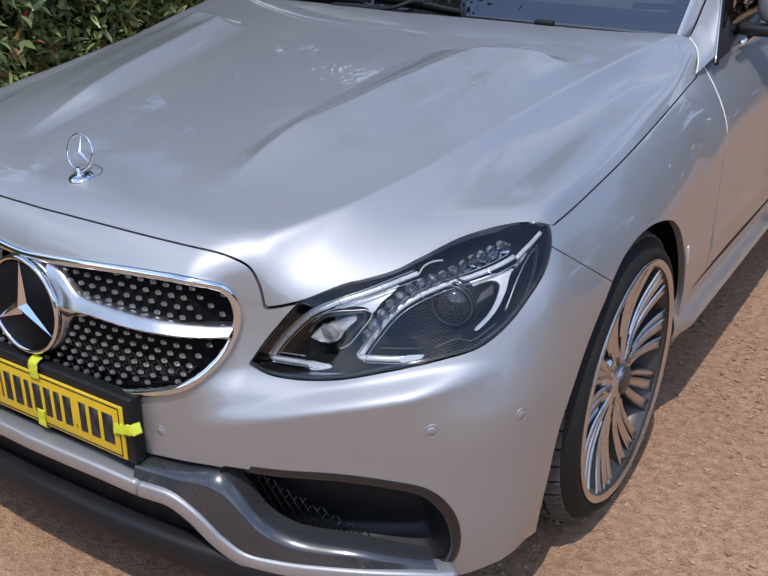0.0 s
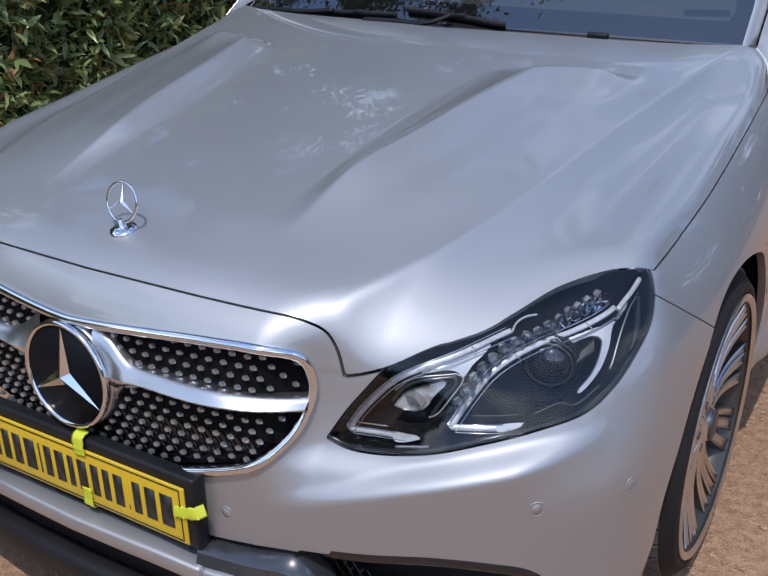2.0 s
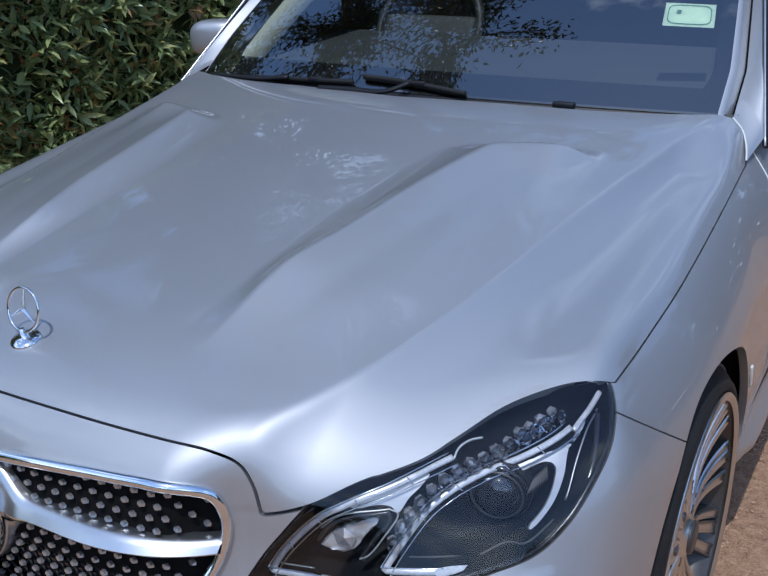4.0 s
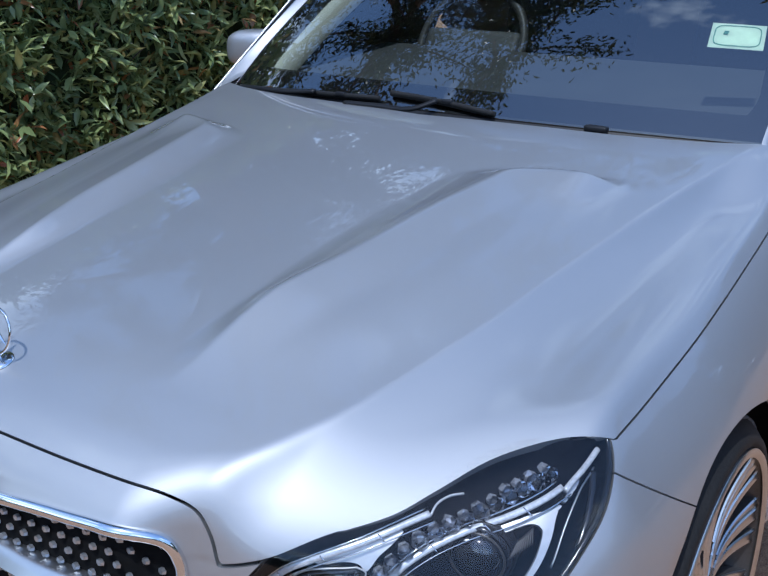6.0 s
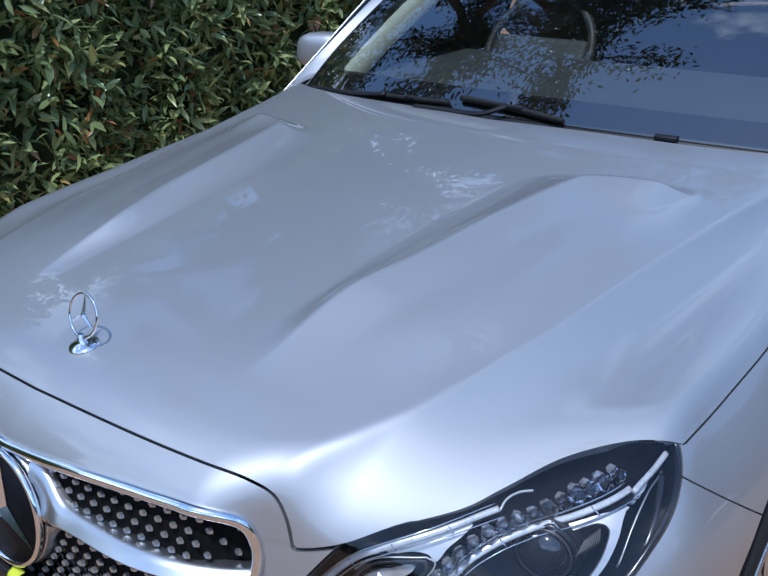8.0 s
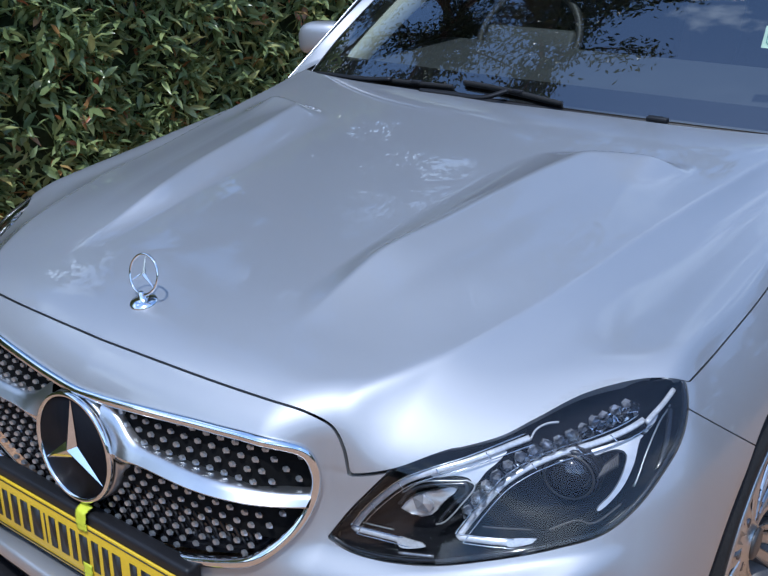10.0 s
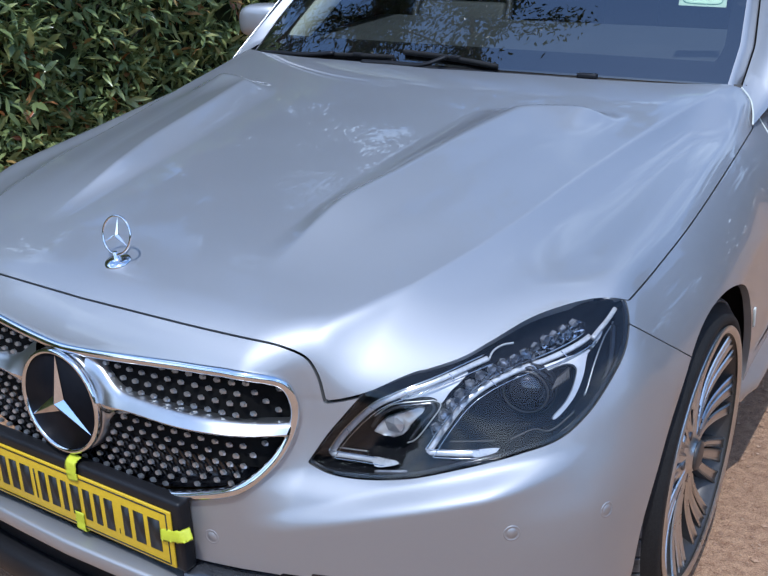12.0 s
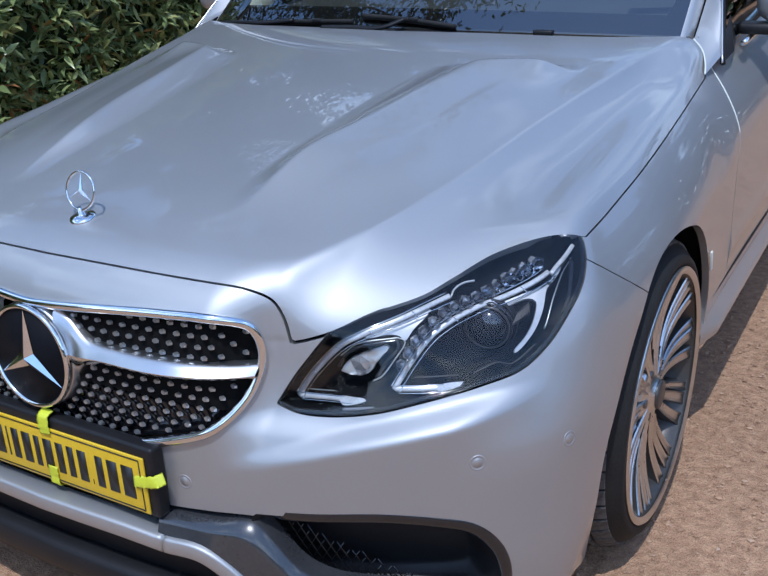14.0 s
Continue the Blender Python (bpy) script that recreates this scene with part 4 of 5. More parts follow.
vs = on_nose(az[:, 0], az[:, 1], -0.014 - 0.015 * (1 - sc) + 0.040 * step((sc - 0.72) / 0.28))
mirror_parts("fin_panel", vs, outward(vs, quads(ribs, cols)), fin_gloss, bumper, "gloss black air fin")
# dark middle opening behind the lip
aa, zz = np.meshgrid(np.linspace(-27, 27, 60), np.linspace(0.20, 0.37, 14), indexing="ij")
vs = on_nose(np.abs(aa.ravel()), zz.ravel(), 0.02)
vs[:, 0] *= np.sign(aa.ravel() + 1e-9)
link("lower_grille", vs, outward(vs, quads(60, 14)), satin_black, bumper, "dark lower opening")


def lip_run(rows, proud, section, n):
    p = spline(rows, n)
    at = on_nose(np.abs(p[:, 0]), p[:, 1], -proud)
    at[:, 0] *= np.where(p[:, 0] < 0, -1, 1)
    nrm = body_normal(at)
    nrm[:, 2] = 0
    return sweep(at, section, nrm)


bar = oval(0.0165, 0.024, 20, 6.0)
link("lip", *lip_run([(-17.9, 0.312), (-12, 0.320), (-6, 0.321), (0, 0.321), (6, 0.321), (12, 0.320), (17.9, 0.312)], 0.016, bar, 60), paint, bumper, "silver front lip")
v, f = lip_run([(18.1, 0.3115), (22.4, 0.309), (25.2, 0.283), (27.8, 0.240), (30.4, 0.211), (34.0, 0.206), (41.0, 0.211), (47.0, 0.208), (51.5, 0.196)], 0.016, bar, 70)
mirror_parts("lip", v, f, paint, bumper, "silver lip sweeping under the intake")
sv, sf = lip_run([(-50, 0.175), (-40, 0.172), (-28, 0.178), (-14, 0.190), (0, 0.195), (14, 0.190), (28, 0.178), (40, 0.172), (50, 0.175)], 0.018, oval(0.034, 0.030, 12, 3.5), 80)
link("splitter", sv, sf, satin_black, bumper, "black plastic splitter")
aa, zz = np.meshgrid(np.linspace(-30, 30, 60), np.linspace(0.19, 0.30, 8), indexing="ij")
vs = on_nose(np.abs(aa.ravel()), zz.ravel(), -0.004)
vs[:, 0] *= np.sign(aa.ravel() + 1e-9)
link("valance", vs, outward(vs, quads(60, 8)), satin_black, bumper)

# ---- wheels ----
HUB = (0.912, 0.858, 0.332)


def build_wheel():
    w = new("wheel")
    w.parent = car
    tagged(w, "multi-spoke alloy wheel with a low-profile tyre")
    R, r = 0.332, 0.268
    v, f = lathe([(r, -0.012), (r + 0.005, 0.002), (r + 0.016, 0.006), (r + 0.027, 0.003), (r + 0.029, 0.000), (R - 0.024, -0.009), (R - 0.013, -0.022), (R - 0.006, -0.036), (R - 0.002, -0.054), (R - 0.002, -0.12), (R - 0.002, -0.19), (R - 0.008, -0.225), (R - 0.035, -0.235), (r, -0.22)], 120)
    tyre = link("tyre", v, f, rubber, w, "black low-profile tyre")
    # tread blocks: shoulders cut by cross grooves
    bm = block((0.036, 0.0350, 0.007), (0, 0, 0), 0.0012, 1)
    me = bpy.data.meshes.new("tread_block")
    bm.to_mesh(me)
    bm.free()
    me.materials.append(tread_rubber)
    for row, x, low, lean in ((0, -0.037, 0.0070, 21), (1, -0.082, -0.001, 0), (2, -0.122, -0.001, 0), (3, -0.162, -0.001, 0), (4, -0.202, 0.0025, -10)):
        for k in range(48):
            a = 2 * math.pi * (k + 0.5 * (row % 2)) / 48
            tb = new("tread_block", me)
            tb.parent = tyre
            tb.matrix_basis = Matrix.Rotation(a, 4, "X") @ pose(x, 0, R - low, 0, lean, 14 if row in (1, 3) else 0)
    v, f = lathe([(r - 0.028, -0.20), (r - 0.022, -0.03), (r - 0.012, -0.012), (r - 0.008, -0.004), (r - 0.003, 0.006), (r + 0.003, 0.008), (r + 0.006, 0.003), (r + 0.004, -0.010)], 120)
    rimo = link("rim", v, f, gunmetal, w, "dark grey alloy rim")
    v, f = lathe([(r - 0.010, 0.0045), (r - 0.004, 0.0095), (r + 0.003, 0.0105), (r + 0.0065, 0.006)], 120)
    link("rim_lip", v, f, alloy, w, "machined rim lip")
    v, f = lathe([(0.0, -0.008), (0.030, -0.008), (0.034, -0.011), (0.040, -0.020), (0.062, -0.024), (0.072, -0.030), (0.074, -0.060), (0.0, -0.062)], 60)
    link("hub", v, f, alloy, w, "machined wheel hub")
    v, f = lathe([(0.0, -0.002), (0.026, -0.002), (0.031, -0.004), (0.032, -0.009)], 40)
    link("hub_cap", v, f, gunmetal, w, "round centre cap")
    for k in range(5):
        a = 2 * math.pi * k / 5 + 0.3
        v, f = lathe([(0.0, -0.020), (0.009, -0.020), (0.010, -0.024), (0.010, -0.034)], 12)
        link("wheel_bolt", np.array(v) + (0, 0.052 * math.cos(a), 0.052 * math.sin(a)), f, iron, w)
    # ten forked spokes: a broad root that splits into two arms, dark flanks under machined faces
    def face_x(q):
        return -0.020 - 0.010 * np.sin(np.clip(q, 0, 1) * math.pi) + 0.018 * np.clip(q, 0, 1) ** 2

    def arm(name, r0, r1, ang0, ang1, wide0, wide1, n=14):
        s = np.linspace(0, 1, n)
        rad = r0 + (r1 - r0) * s
        ang = ang0 + (ang1 - ang0) * s
        xx = face_x((rad - 0.05) / (r - 0.056))
        wd = wide0 + (wide1 - wide0) * s + 0.003 * np.clip((s - 0.92) / 0.08, 0, 1)
        vs = []
        for i in range(n):
            for a, b in ((-1.05, -0.026), (-1, -0.003), (-0.78, 0.0), (-0.40, -0.0022), (0.40, -0.0022), (0.78, 0.0), (1, -0.003), (1.05, -0.026)):
                vs.append((xx[i] + b, math.sin(ang[i]) * rad[i] + a * wd[i], math.cos(ang[i]) * rad[i]))
        fs = [(i * 8 + j, i * 8 + j + 1, (i + 1) * 8 + j + 1, (i + 1) * 8 + j) for i in range(n - 1) for j in range(7)] + [tuple(range(7, -1, -1))]
        me = bpy.data.meshes.new(name)
        me.from_pydata([tuple(map(float, p)) for p in vs], [], fs)
        me.materials.append(gunmetal)
        me.materials.append(alloy)
        for p in me.polygons:
            p.material_index = 1 if p.index % 7 in (1, 2, 3, 4, 5) and p.index < 7 * (n - 1) else 0
        return me

    kinds = [arm("spoke", 0.078, r - 0.004, -0.085, -0.098, 0.0086, 0.0145), arm("spoke", 0.078, r - 0.004, 0.085, 0.098, 0.0086, 0.0145), arm("spoke", 0.100, r - 0.004, -0.235, -0.215, 0.0056, 0.0105), arm("spoke_root", 0.040, 0.088, 0.0, 0.0, 0.0125, 0.0150, 6)]
    for k in range(10):
        for me in kinds:
            sp = new(me.name.split(".")[0], me)
            sp.parent = w
            sp.matrix_basis = Matrix.Rotation(2 * math.pi * k / 10, 4, "X")
    v, f = lathe([(0.0, -0.10), (0.165, -0.10), (0.168, -0.104), (0.168, -0.126), (0.0, -0.126)], 64)
    link("brake_disc", v, f, iron, w, "grey iron brake disc")
    bm = block((0.05, 0.10, 0.17), (-0.105, 0.145, 0.02), 0.012, 2)
    part("brake_caliper", bm, gunmetal, w)
    return w


wheel = build_wheel()
wheel.matrix_basis = pose(*HUB, 20, 0, 0)
for x, y, turn in ((-HUB[0], HUB[1], 180), (HUB[0], 3.735, 0), (-HUB[0], 3.735, 180)):
    w = copy_thing(wheel, pose(x, y, HUB[2], 35, 0, turn))
# wheel-well liners
for y in (0.852, 3.735):
    vs, fs = [], []
    for i in range(40):
        a = math.pi * (-0.12 + 1.24 * i / 39)
        vs += [(0.56, y + 0.392 * math.cos(a), 0.315 + 0.392 * math.sin(a)), (0.60, y + 0.395 * math.cos(a), 0.315 + 0.395 * math.sin(a)), (0.897 if 0.315 + 0.395 * math.sin(a) > 0.36 else 0.84, y + 0.395 * math.cos(a), 0.315 + 0.395 * math.sin(a))]
    for i in range(39):
        fs += [(i * 3 + j, i * 3 + j + 1, i * 3 + j + 4, i * 3 + j + 3) for j in range(2)]
    mirror_parts("wheel_liner", np.array(vs), fs, void_black, car)
    c = [(0.56, y + 0.40 * math.cos(b), 0.315 + 0.40 * math.sin(b)) for b in np.linspace(0, 2 * math.pi, 40, endpoint=False)]
    mirror_parts("wheel_liner", np.array(c), [tuple(range(40))], void_black, car)

# ---- sides, doors and rear ----
belt = pch([1.4, 1.6, 2.6, 3.6, 4.4], [0.90, 0.925, 0.955, 0.985, 0.99])


def side_panel(name, y0, y1, z0, z1f, cuts=(), n=60, m=44, label=""):
    yy, ss = np.meshgrid(np.linspace(y0, y1, n), np.linspace(0, 1, m), indexing="ij")
    yy, ss = yy.ravel(), ss.ravel()
    zz = z0 + (z1f(yy) - z0) * ss
    tail = np.maximum(yy - 4.0, 0)
    xx = side_x(yy, zz) + 0.004 * np.exp(-(((zz - 0.47) / 0.03) ** 2)) - 0.25 * tail**2.2
    v = np.stack([xx, yy, zz], 1)
    f = quads(n, m)
    q = np.cross(v[f[0][1]] - v[f[0][0]], v[f[0][2]] - v[f[0][0]])
    f = f if q[0] > 0 else [tuple(reversed(g)) for g in f]
    for cut in cuts:
        v, f = clip(v, f, cut(v))
    seen = {(g[k], g[(k + 1) % len(g)]) for g in f for k in range(len(g))}
    edges = [(a, b) for a, b in seen if (b, a) not in seen]
    k = len(v)
    v2 = np.concatenate([v, v, v - (0.016, 0, 0)])
    f2 = list(f) + [(b + k, a + k, a + 2 * k, b + 2 * k) for a, b in edges]
    return mirror_parts(name, v2, f2, paint, car, label)


side_panel("front_door", 1.41, 2.50, 0.285, belt, [lambda v: v[:, 1] - door_gap(v[:, 2]) - 0.002], label="silver front door")
side_panel("rear_door", 2.506, 3.42, 0.285, belt, [lambda v: np.hypot(v[:, 1] - 3.735, v[:, 2] - 0.315) - 0.385], label="silver rear door")
side_panel("rear_wing", 3.426, 4.80, 0.26, belt, [lambda v: np.hypot(v[:, 1] - 3.735, v[:, 2] - 0.315) - 0.385], label="silver rear wing")
# skirts: a blade whose upper face looks to the sky
ys = np.linspace(1.21, 3.36, 50)
grow = step((ys - 1.21) / 0.10) * step((3.36 - ys) / 0.10)
vs = np.concatenate([[(0.897 + (a - 0.897) * (0.3 + 0.7 * g), y, z) for a, z in ((0.885, 0.385), (0.899, 0.372), (0.904, 0.352), (0.929, 0.322), (0.935, 0.308), (0.930, 0.290), (0.90, 0.25), (0.80, 0.22))] for y, g in zip(ys, grow)])
f = quads(50, 8)
q = np.cross(vs[f[2][1]] - vs[f[2][0]], vs[f[2][2]] - vs[f[2][0]])
mirror_parts("side_skirt", vs, f if q[0] > 0 else [tuple(reversed(g)) for g in f], paint, car, "silver side skirt")
p = spline([(0.906, 1.23, 0.384), (0.911, 2.3, 0.384), (0.906, 3.34, 0.386)], 40)
mirror_parts("skirt_strip", *sweep(p, oval(0.006, 0.006, 10), np.tile([1.0, 0, 0.4], (40, 1))), satin_black, car, "dark joint strip above the skirt")

# ---- cowl, windscreen and cabin ----
def screen_at(u, s, sink=0.0):
    """Windscreen: u from -1 to 1 across, s from 0 at the foot to 1 at the roof."""
    wide = 0.775 - 0.165 * s
    x = u * wide
    y = 1.395 + 0.135 * u * u * (1 - 0.35 * s) + 0.745 * s
    z = 0.982 - 0.020 * u * u + 0.445 * s + 0.035 * math.sin(s * math.pi)
    return np.array([x, y + 0.5 * sink, z - 0.86 * sink])


def edge_u(s):
    return np.interp(s, (0.0, 0.15, 1.0), (0.949, 0.973, 1.003))


def screen_patch(name, u0, u1, s0, s1, material, n, m, parent, sink=0.0, label=""):
    vs = np.array([screen_at(u * edge_u(s), s, sink) for u in np.linspace(u0, u1, n) for s in np.linspace(s0, s1, m)])
    f = quads(n, m)
    q = np.cross(vs[f[0][1]] - vs[f[0][0]], vs[f[0][2]] - vs[f[0][0]])
    return link(name, vs, f if q[2] > 0 else [tuple(reversed(g)) for g in f], material, parent, label)


screen = screen_patch("windscreen", -1, 1, 0.0, 1, screen_glass, 60, 40, car, label="windscreen reflecting sky and a tree")
screen.visible_shadow = False
# printed black border under the glass
screen_patch("border", -1, 1, 0.0, 0.088, gloss_black, 50, 6, screen, 0.004)
for s in (1, -1):
    vs, rows = [], 40
    for i in range(rows):
        q = i / (rows - 1)
        w = (0.050 if s > 0 else 0.080) + 0.07 * max(0, 1 - q / 0.16) ** 2
        for u in (1.0, 1.0 - w * 0.5, 1.0 - w):
            vs.append(screen_at(s * (u - 1 + edge_u(q)), q, 0.005))
    link("border", np.array(vs), [g if s < 0 else tuple(reversed(g)) for g in quads(rows, 3)], gloss_black, screen)
    # pale trim of the pillar, seen through the glass
    vs = []
    for i in range(20):
        q = 0.07 + 0.93 * i / 19
        for u, d in ((0.965, 0.02), (0.90, 0.035), (0.865, 0.05), (0.87, 0.10)) if s < 0 else ((0.965, 0.05), (0.945, 0.06), (0.935, 0.075), (0.94, 0.12)):
            vs.append(screen_at(s * u, q, d))
    link("pillar_trim", np.array(vs), quads(20, 4), trim_beige, car, "pale cabin pillar trim")
    # outer pillar
    qs = np.concatenate([np.linspace(-0.01, 0.2, 12), np.linspace(0.25, 1.0, 18)])
    u0, u1 = np.interp(qs, (0.0, 0.15, 1.0), (0.946, 0.970, 1.0)), np.interp(qs, (0.0, 0.15, 1.0), (0.982, 1.010, 1.035))
    door_line = spline([(0.841, 1.500, 0.911), (0.797, 1.650, 1.043), (0.735, 1.865, 1.225), (0.665, 2.12, 1.385)], 30)
    at_q = np.clip((qs - 0.015) / 0.985, 0, 1)
    outer = np.stack([np.interp(at_q, np.linspace(0, 1, 30), door_line[:, k]) for k in range(3)], 1)
    # the slim inner strip beside the glass, then the broad panel that runs down into the wing
    back_off = np.array([-0.006, 0.030, -0.006])
    vs = np.concatenate([[screen_at(a + (b - a) * k / 4, q, (-0.002, -0.005, -0.006, -0.004, 0.0)[k]) + back_off * (k / 4) ** 1.3 for k in range(5)] for a, b, q in zip(u0, u1, qs)])
    faces = quads(30, 5) if s < 0 else [tuple(reversed(g)) for g in quads(30, 5)]
    link("pillar_strip", vs * (s, 1, 1), [tuple(reversed(g)) for g in quads(30, 5)] if s > 0 else quads(30, 5), paint, car, "silver strip beside the windscreen")
    corner = spline([hood_corner(0.766, 2.474), hood_corner(0.792, 2.436), hood_corner(0.811, 2.372), hood_corner(0.8235, 2.303)], 9)
    vs = list(corner + (0.0015, 0.0045, 0.0))
    rows = [(screen_at(b + 0.006, q, -0.002) + back_off, c) for b, q, c in zip(u1, qs, outer)][3:]
    for a, b in rows:
        for k in range(9):
            w = k / 8
            vs.append(a + (b - a) * w + np.array([0.62, -0.35, 0.60]) * 0.013 * math.sin(w * math.pi) ** 0.8)
    rows = [0] + rows
    vs = np.array(vs) * (s, 1, 1)
    faces = quads(len(rows), 9)
    link("windscreen_pillar", vs, [tuple(reversed(g)) for g in faces] if s > 0 else faces, paint, car, "silver windscreen pillar")
    dark = np.array([screen_at(b + 0.002, q, 0.003) + back_off for b, q in zip(u1, qs)]) * (s, 1, 1)
    link("pillar_joint", *sweep(dark, oval(0.004, 0.004, 6), np.tile([s * 0.3, -0.5, 0.8], (30, 1))), void_black, car)
    frame_line = door_line + (0.002, 0.004, -0.002)
    link("door_frame", *sweep(frame_line * (s, 1, 1), oval(0.008, 0.006, 8, 3), np.tile([s * 0.8, 0.2, 0.5], (30, 1))), satin_black, car, "black door frame")
    link("door_frame_edge", *sweep((door_line + (0.002, -0.005, 0.001)) * (s, 1, 1), oval(0.0018, 0.003, 6), np.tile([s * 0.8, -0.3, 0.5], (30, 1))), satin_chrome, car)
    # pale strips that paint in the bright highlights along the joint edges
    p = spline(corner + (0.0005, 0.002, 0.0005), 20)
    link("joint_highlight", *sweep(p * (s, 1, 1), oval(0.0022, 0.0022, 6), np.tile([s * 0.6, -0.5, 0.6], (20, 1))), trim_beige, car)
    zz = np.linspace(0.905, 0.755, 20)
    p = np.stack([side_x(door_gap(zz), zz) - 0.001, door_gap(zz), zz], 1)
    link("joint_highlight", *sweep(p * (s, 1, 1), oval(0.0022, 0.0022, 6), np.tile([s * 1.0, 0, 0.2], (20, 1))), trim_beige, car)
    # black sail panel that carries the mirror
    vs = np.array([(0.838, 1.512, 0.908), (0.795, 1.665, 1.043), (0.770, 1.78, 1.10), (0.815, 1.78, 0.935), (0.845, 1.60, 0.925)]) * (s, 1, 1)
    link("sail_panel", vs + (s * 0.004, 0, 0), [(0, 1, 2, 3, 4)] if s < 0 else [(4, 3, 2, 1, 0)], satin_black, car, "black mirror sail panel", smooth=False)

# cowl panel between bonnet and glass
vs = []
for u in np.linspace(-1, 1, 60):
    for s, d in ((-0.085, 0.020), (-0.04, 0.014), (-0.01, 0.006), (0.01, 0.003)):
        vs.append(screen_at(u, s, d))
link("cowl", np.array(vs), [tuple(reversed(g)) for g in quads(60, 4)], satin_black, car, "black cowl panel")


def wiper(rows, blade_rows, label):
    p = np.array([screen_at(u, s, -0.022) for u, s in spline(rows, 30)])
    nrm = np.tile([0, -0.5, 0.86], (30, 1))
    arm = link("wiper", *sweep(p, oval(0.0065, 0.005, 10, 3), nrm), satin_black, car, label)
    p = np.array([screen_at(u, s, -0.010) for u, s in spline(blade_rows, 30)])
    link("wiper_blade", *sweep(p, oval(0.0055, 0.008, 8, 3), nrm), rubber, arm)
    at = screen_at(*blade_rows[len(blade_rows) // 2], -0.016)
    part("wiper_joint", block((0.030, 0.012, 0.010), at, 0.003, 2), satin_black, arm)


wiper([(-0.30, -0.032), (-0.18, -0.028), (-0.04, -0.024), (0.03, 0.012)], [(-0.16, 0.032), (-0.06, 0.028), (0.06, 0.019), (0.225, 0.0)], "black windscreen wiper at rest")
wiper([(-0.86, -0.03), (-0.75, -0.025), (-0.60, -0.022), (-0.46, -0.006)], [(-0.68, -0.013), (-0.50, -0.002), (-0.35, 0.003), (-0.19, 0.008)], "black windscreen wiper at rest")
nozzle_at = screen_at(0.53, -0.010, -0.010)
part("washer_nozzle", block((0.052, 0.020, 0.014), nozzle_at, 0.004, 2), satin_black, car, "black washer nozzle")

# roof and rear of the greenhouse
rows, cols = 30, 25
vs = []
for i in range(rows):
    t = i / (rows - 1)
    y = 2.14 + 2.15 * t
    top = 1.427 + 0.045 * math.sin(min(t * 1.3, 1) * math.pi * 0.75) - 0.50 * max(t - 0.55, 0) ** 1.6 * 2.0
    wide = 0.61 - 0.03 * t
    for j in range(cols):
        u = -1 + 2 * j / (cols - 1)
        yy = y + 0.09 * u * u * (1 - t)
        vs.append((u * wide, yy, top - 0.045 * abs(u) ** 2.5))
vs = np.array(vs)
link("roof", vs, [tuple(reversed(g)) for g in quads(rows, cols)], paint, car, "silver roof")
for s in (1, -1):
    vs = []
    for i in range(30):
        t = i / 29
        y0, y1 = 1.53 + 2.82 * t, 2.14 + 2.08 * t
        lo = np.array([s * (0.832 - 0.06 * t), y0, float(belt(y0)) + 0.002])
        zt = 1.385 + 0.045 * math.sin(min(t * 1.3, 1) * math.pi * 0.75) - 1.0 * max(t - 0.55, 0) ** 1.6
        hi = np.array([s * (0.652 - 0.05 * t), y1, zt])
        for k in range(8):
            q = k / 7
            vs.append(lo * (1 - q) + hi * q + np.array([s * 0.03 * math.sin(q * math.pi), 0, 0]))
    link("side_window", np.array(vs), quads(30, 8) if s < 0 else [tuple(reversed(g)) for g in quads(30, 8)], side_glass, car, "dark tinted side window")
    p = spline([(s * 0.852, 1.70, 0.930), (s * 0.858, 2.5, 0.958), (s * 0.835, 3.5, 0.99), (s * 0.80, 4.3, 0.998)], 40)
    link("belt_strip", *sweep(p, oval(0.008, 0.010, 8), np.tile([s * 1.0, 0, 0.6], (40, 1))), chrome, car, "chrome belt strip")
# boot
vs = []
for i in range(20):
    t = i / 19
    y = 4.15 + 0.72 * t
    z = 1.035 - 0.03 * t - 0.75 * max(t - 0.86, 0) * 4
    for j in range(21):
        u = -1 + 2 * j / 20
        vs.append((u * (0.84 - 0.10 * t * t), y - 0.10 * u * u * t, z - 0.05 * u * u))
link("boot_lid", np.array(vs), [tuple(reversed(g)) for g in quads(20, 21)], paint, car, "silver boot lid")
vs = []
for i in range(14):
    z = 0.25 + 0.66 * i / 13
    for j in range(25):
        u = -1 + 2 * j / 24
        vs.append((u * 0.80, 4.90 - 0.20 * u**4 - 0.08 * (i / 13) ** 2, z))
link("rear_bumper", np.array(vs), quads(14, 25), paint, car, "silver rear bumper")
vs = []
for i in range(10):
    q = i / 9
    for j in range(13):
        u = -1 + 2 * j / 12
        vs.append((u * (0.57 + 0.06 * q), 4.02 + 0.42 * q - 0.05 * u * u, 1.31 - 0.27 * q - 0.03 * u * u))
link("rear_window", np.array(vs), [tuple(reversed(g)) for g in quads(10, 13)], void_black, car, "dark rear window")
part("underbody", block((1.55, 3.9, 0.06), (0, 2.75, 0.21), 0.01, 1), void_black, car)

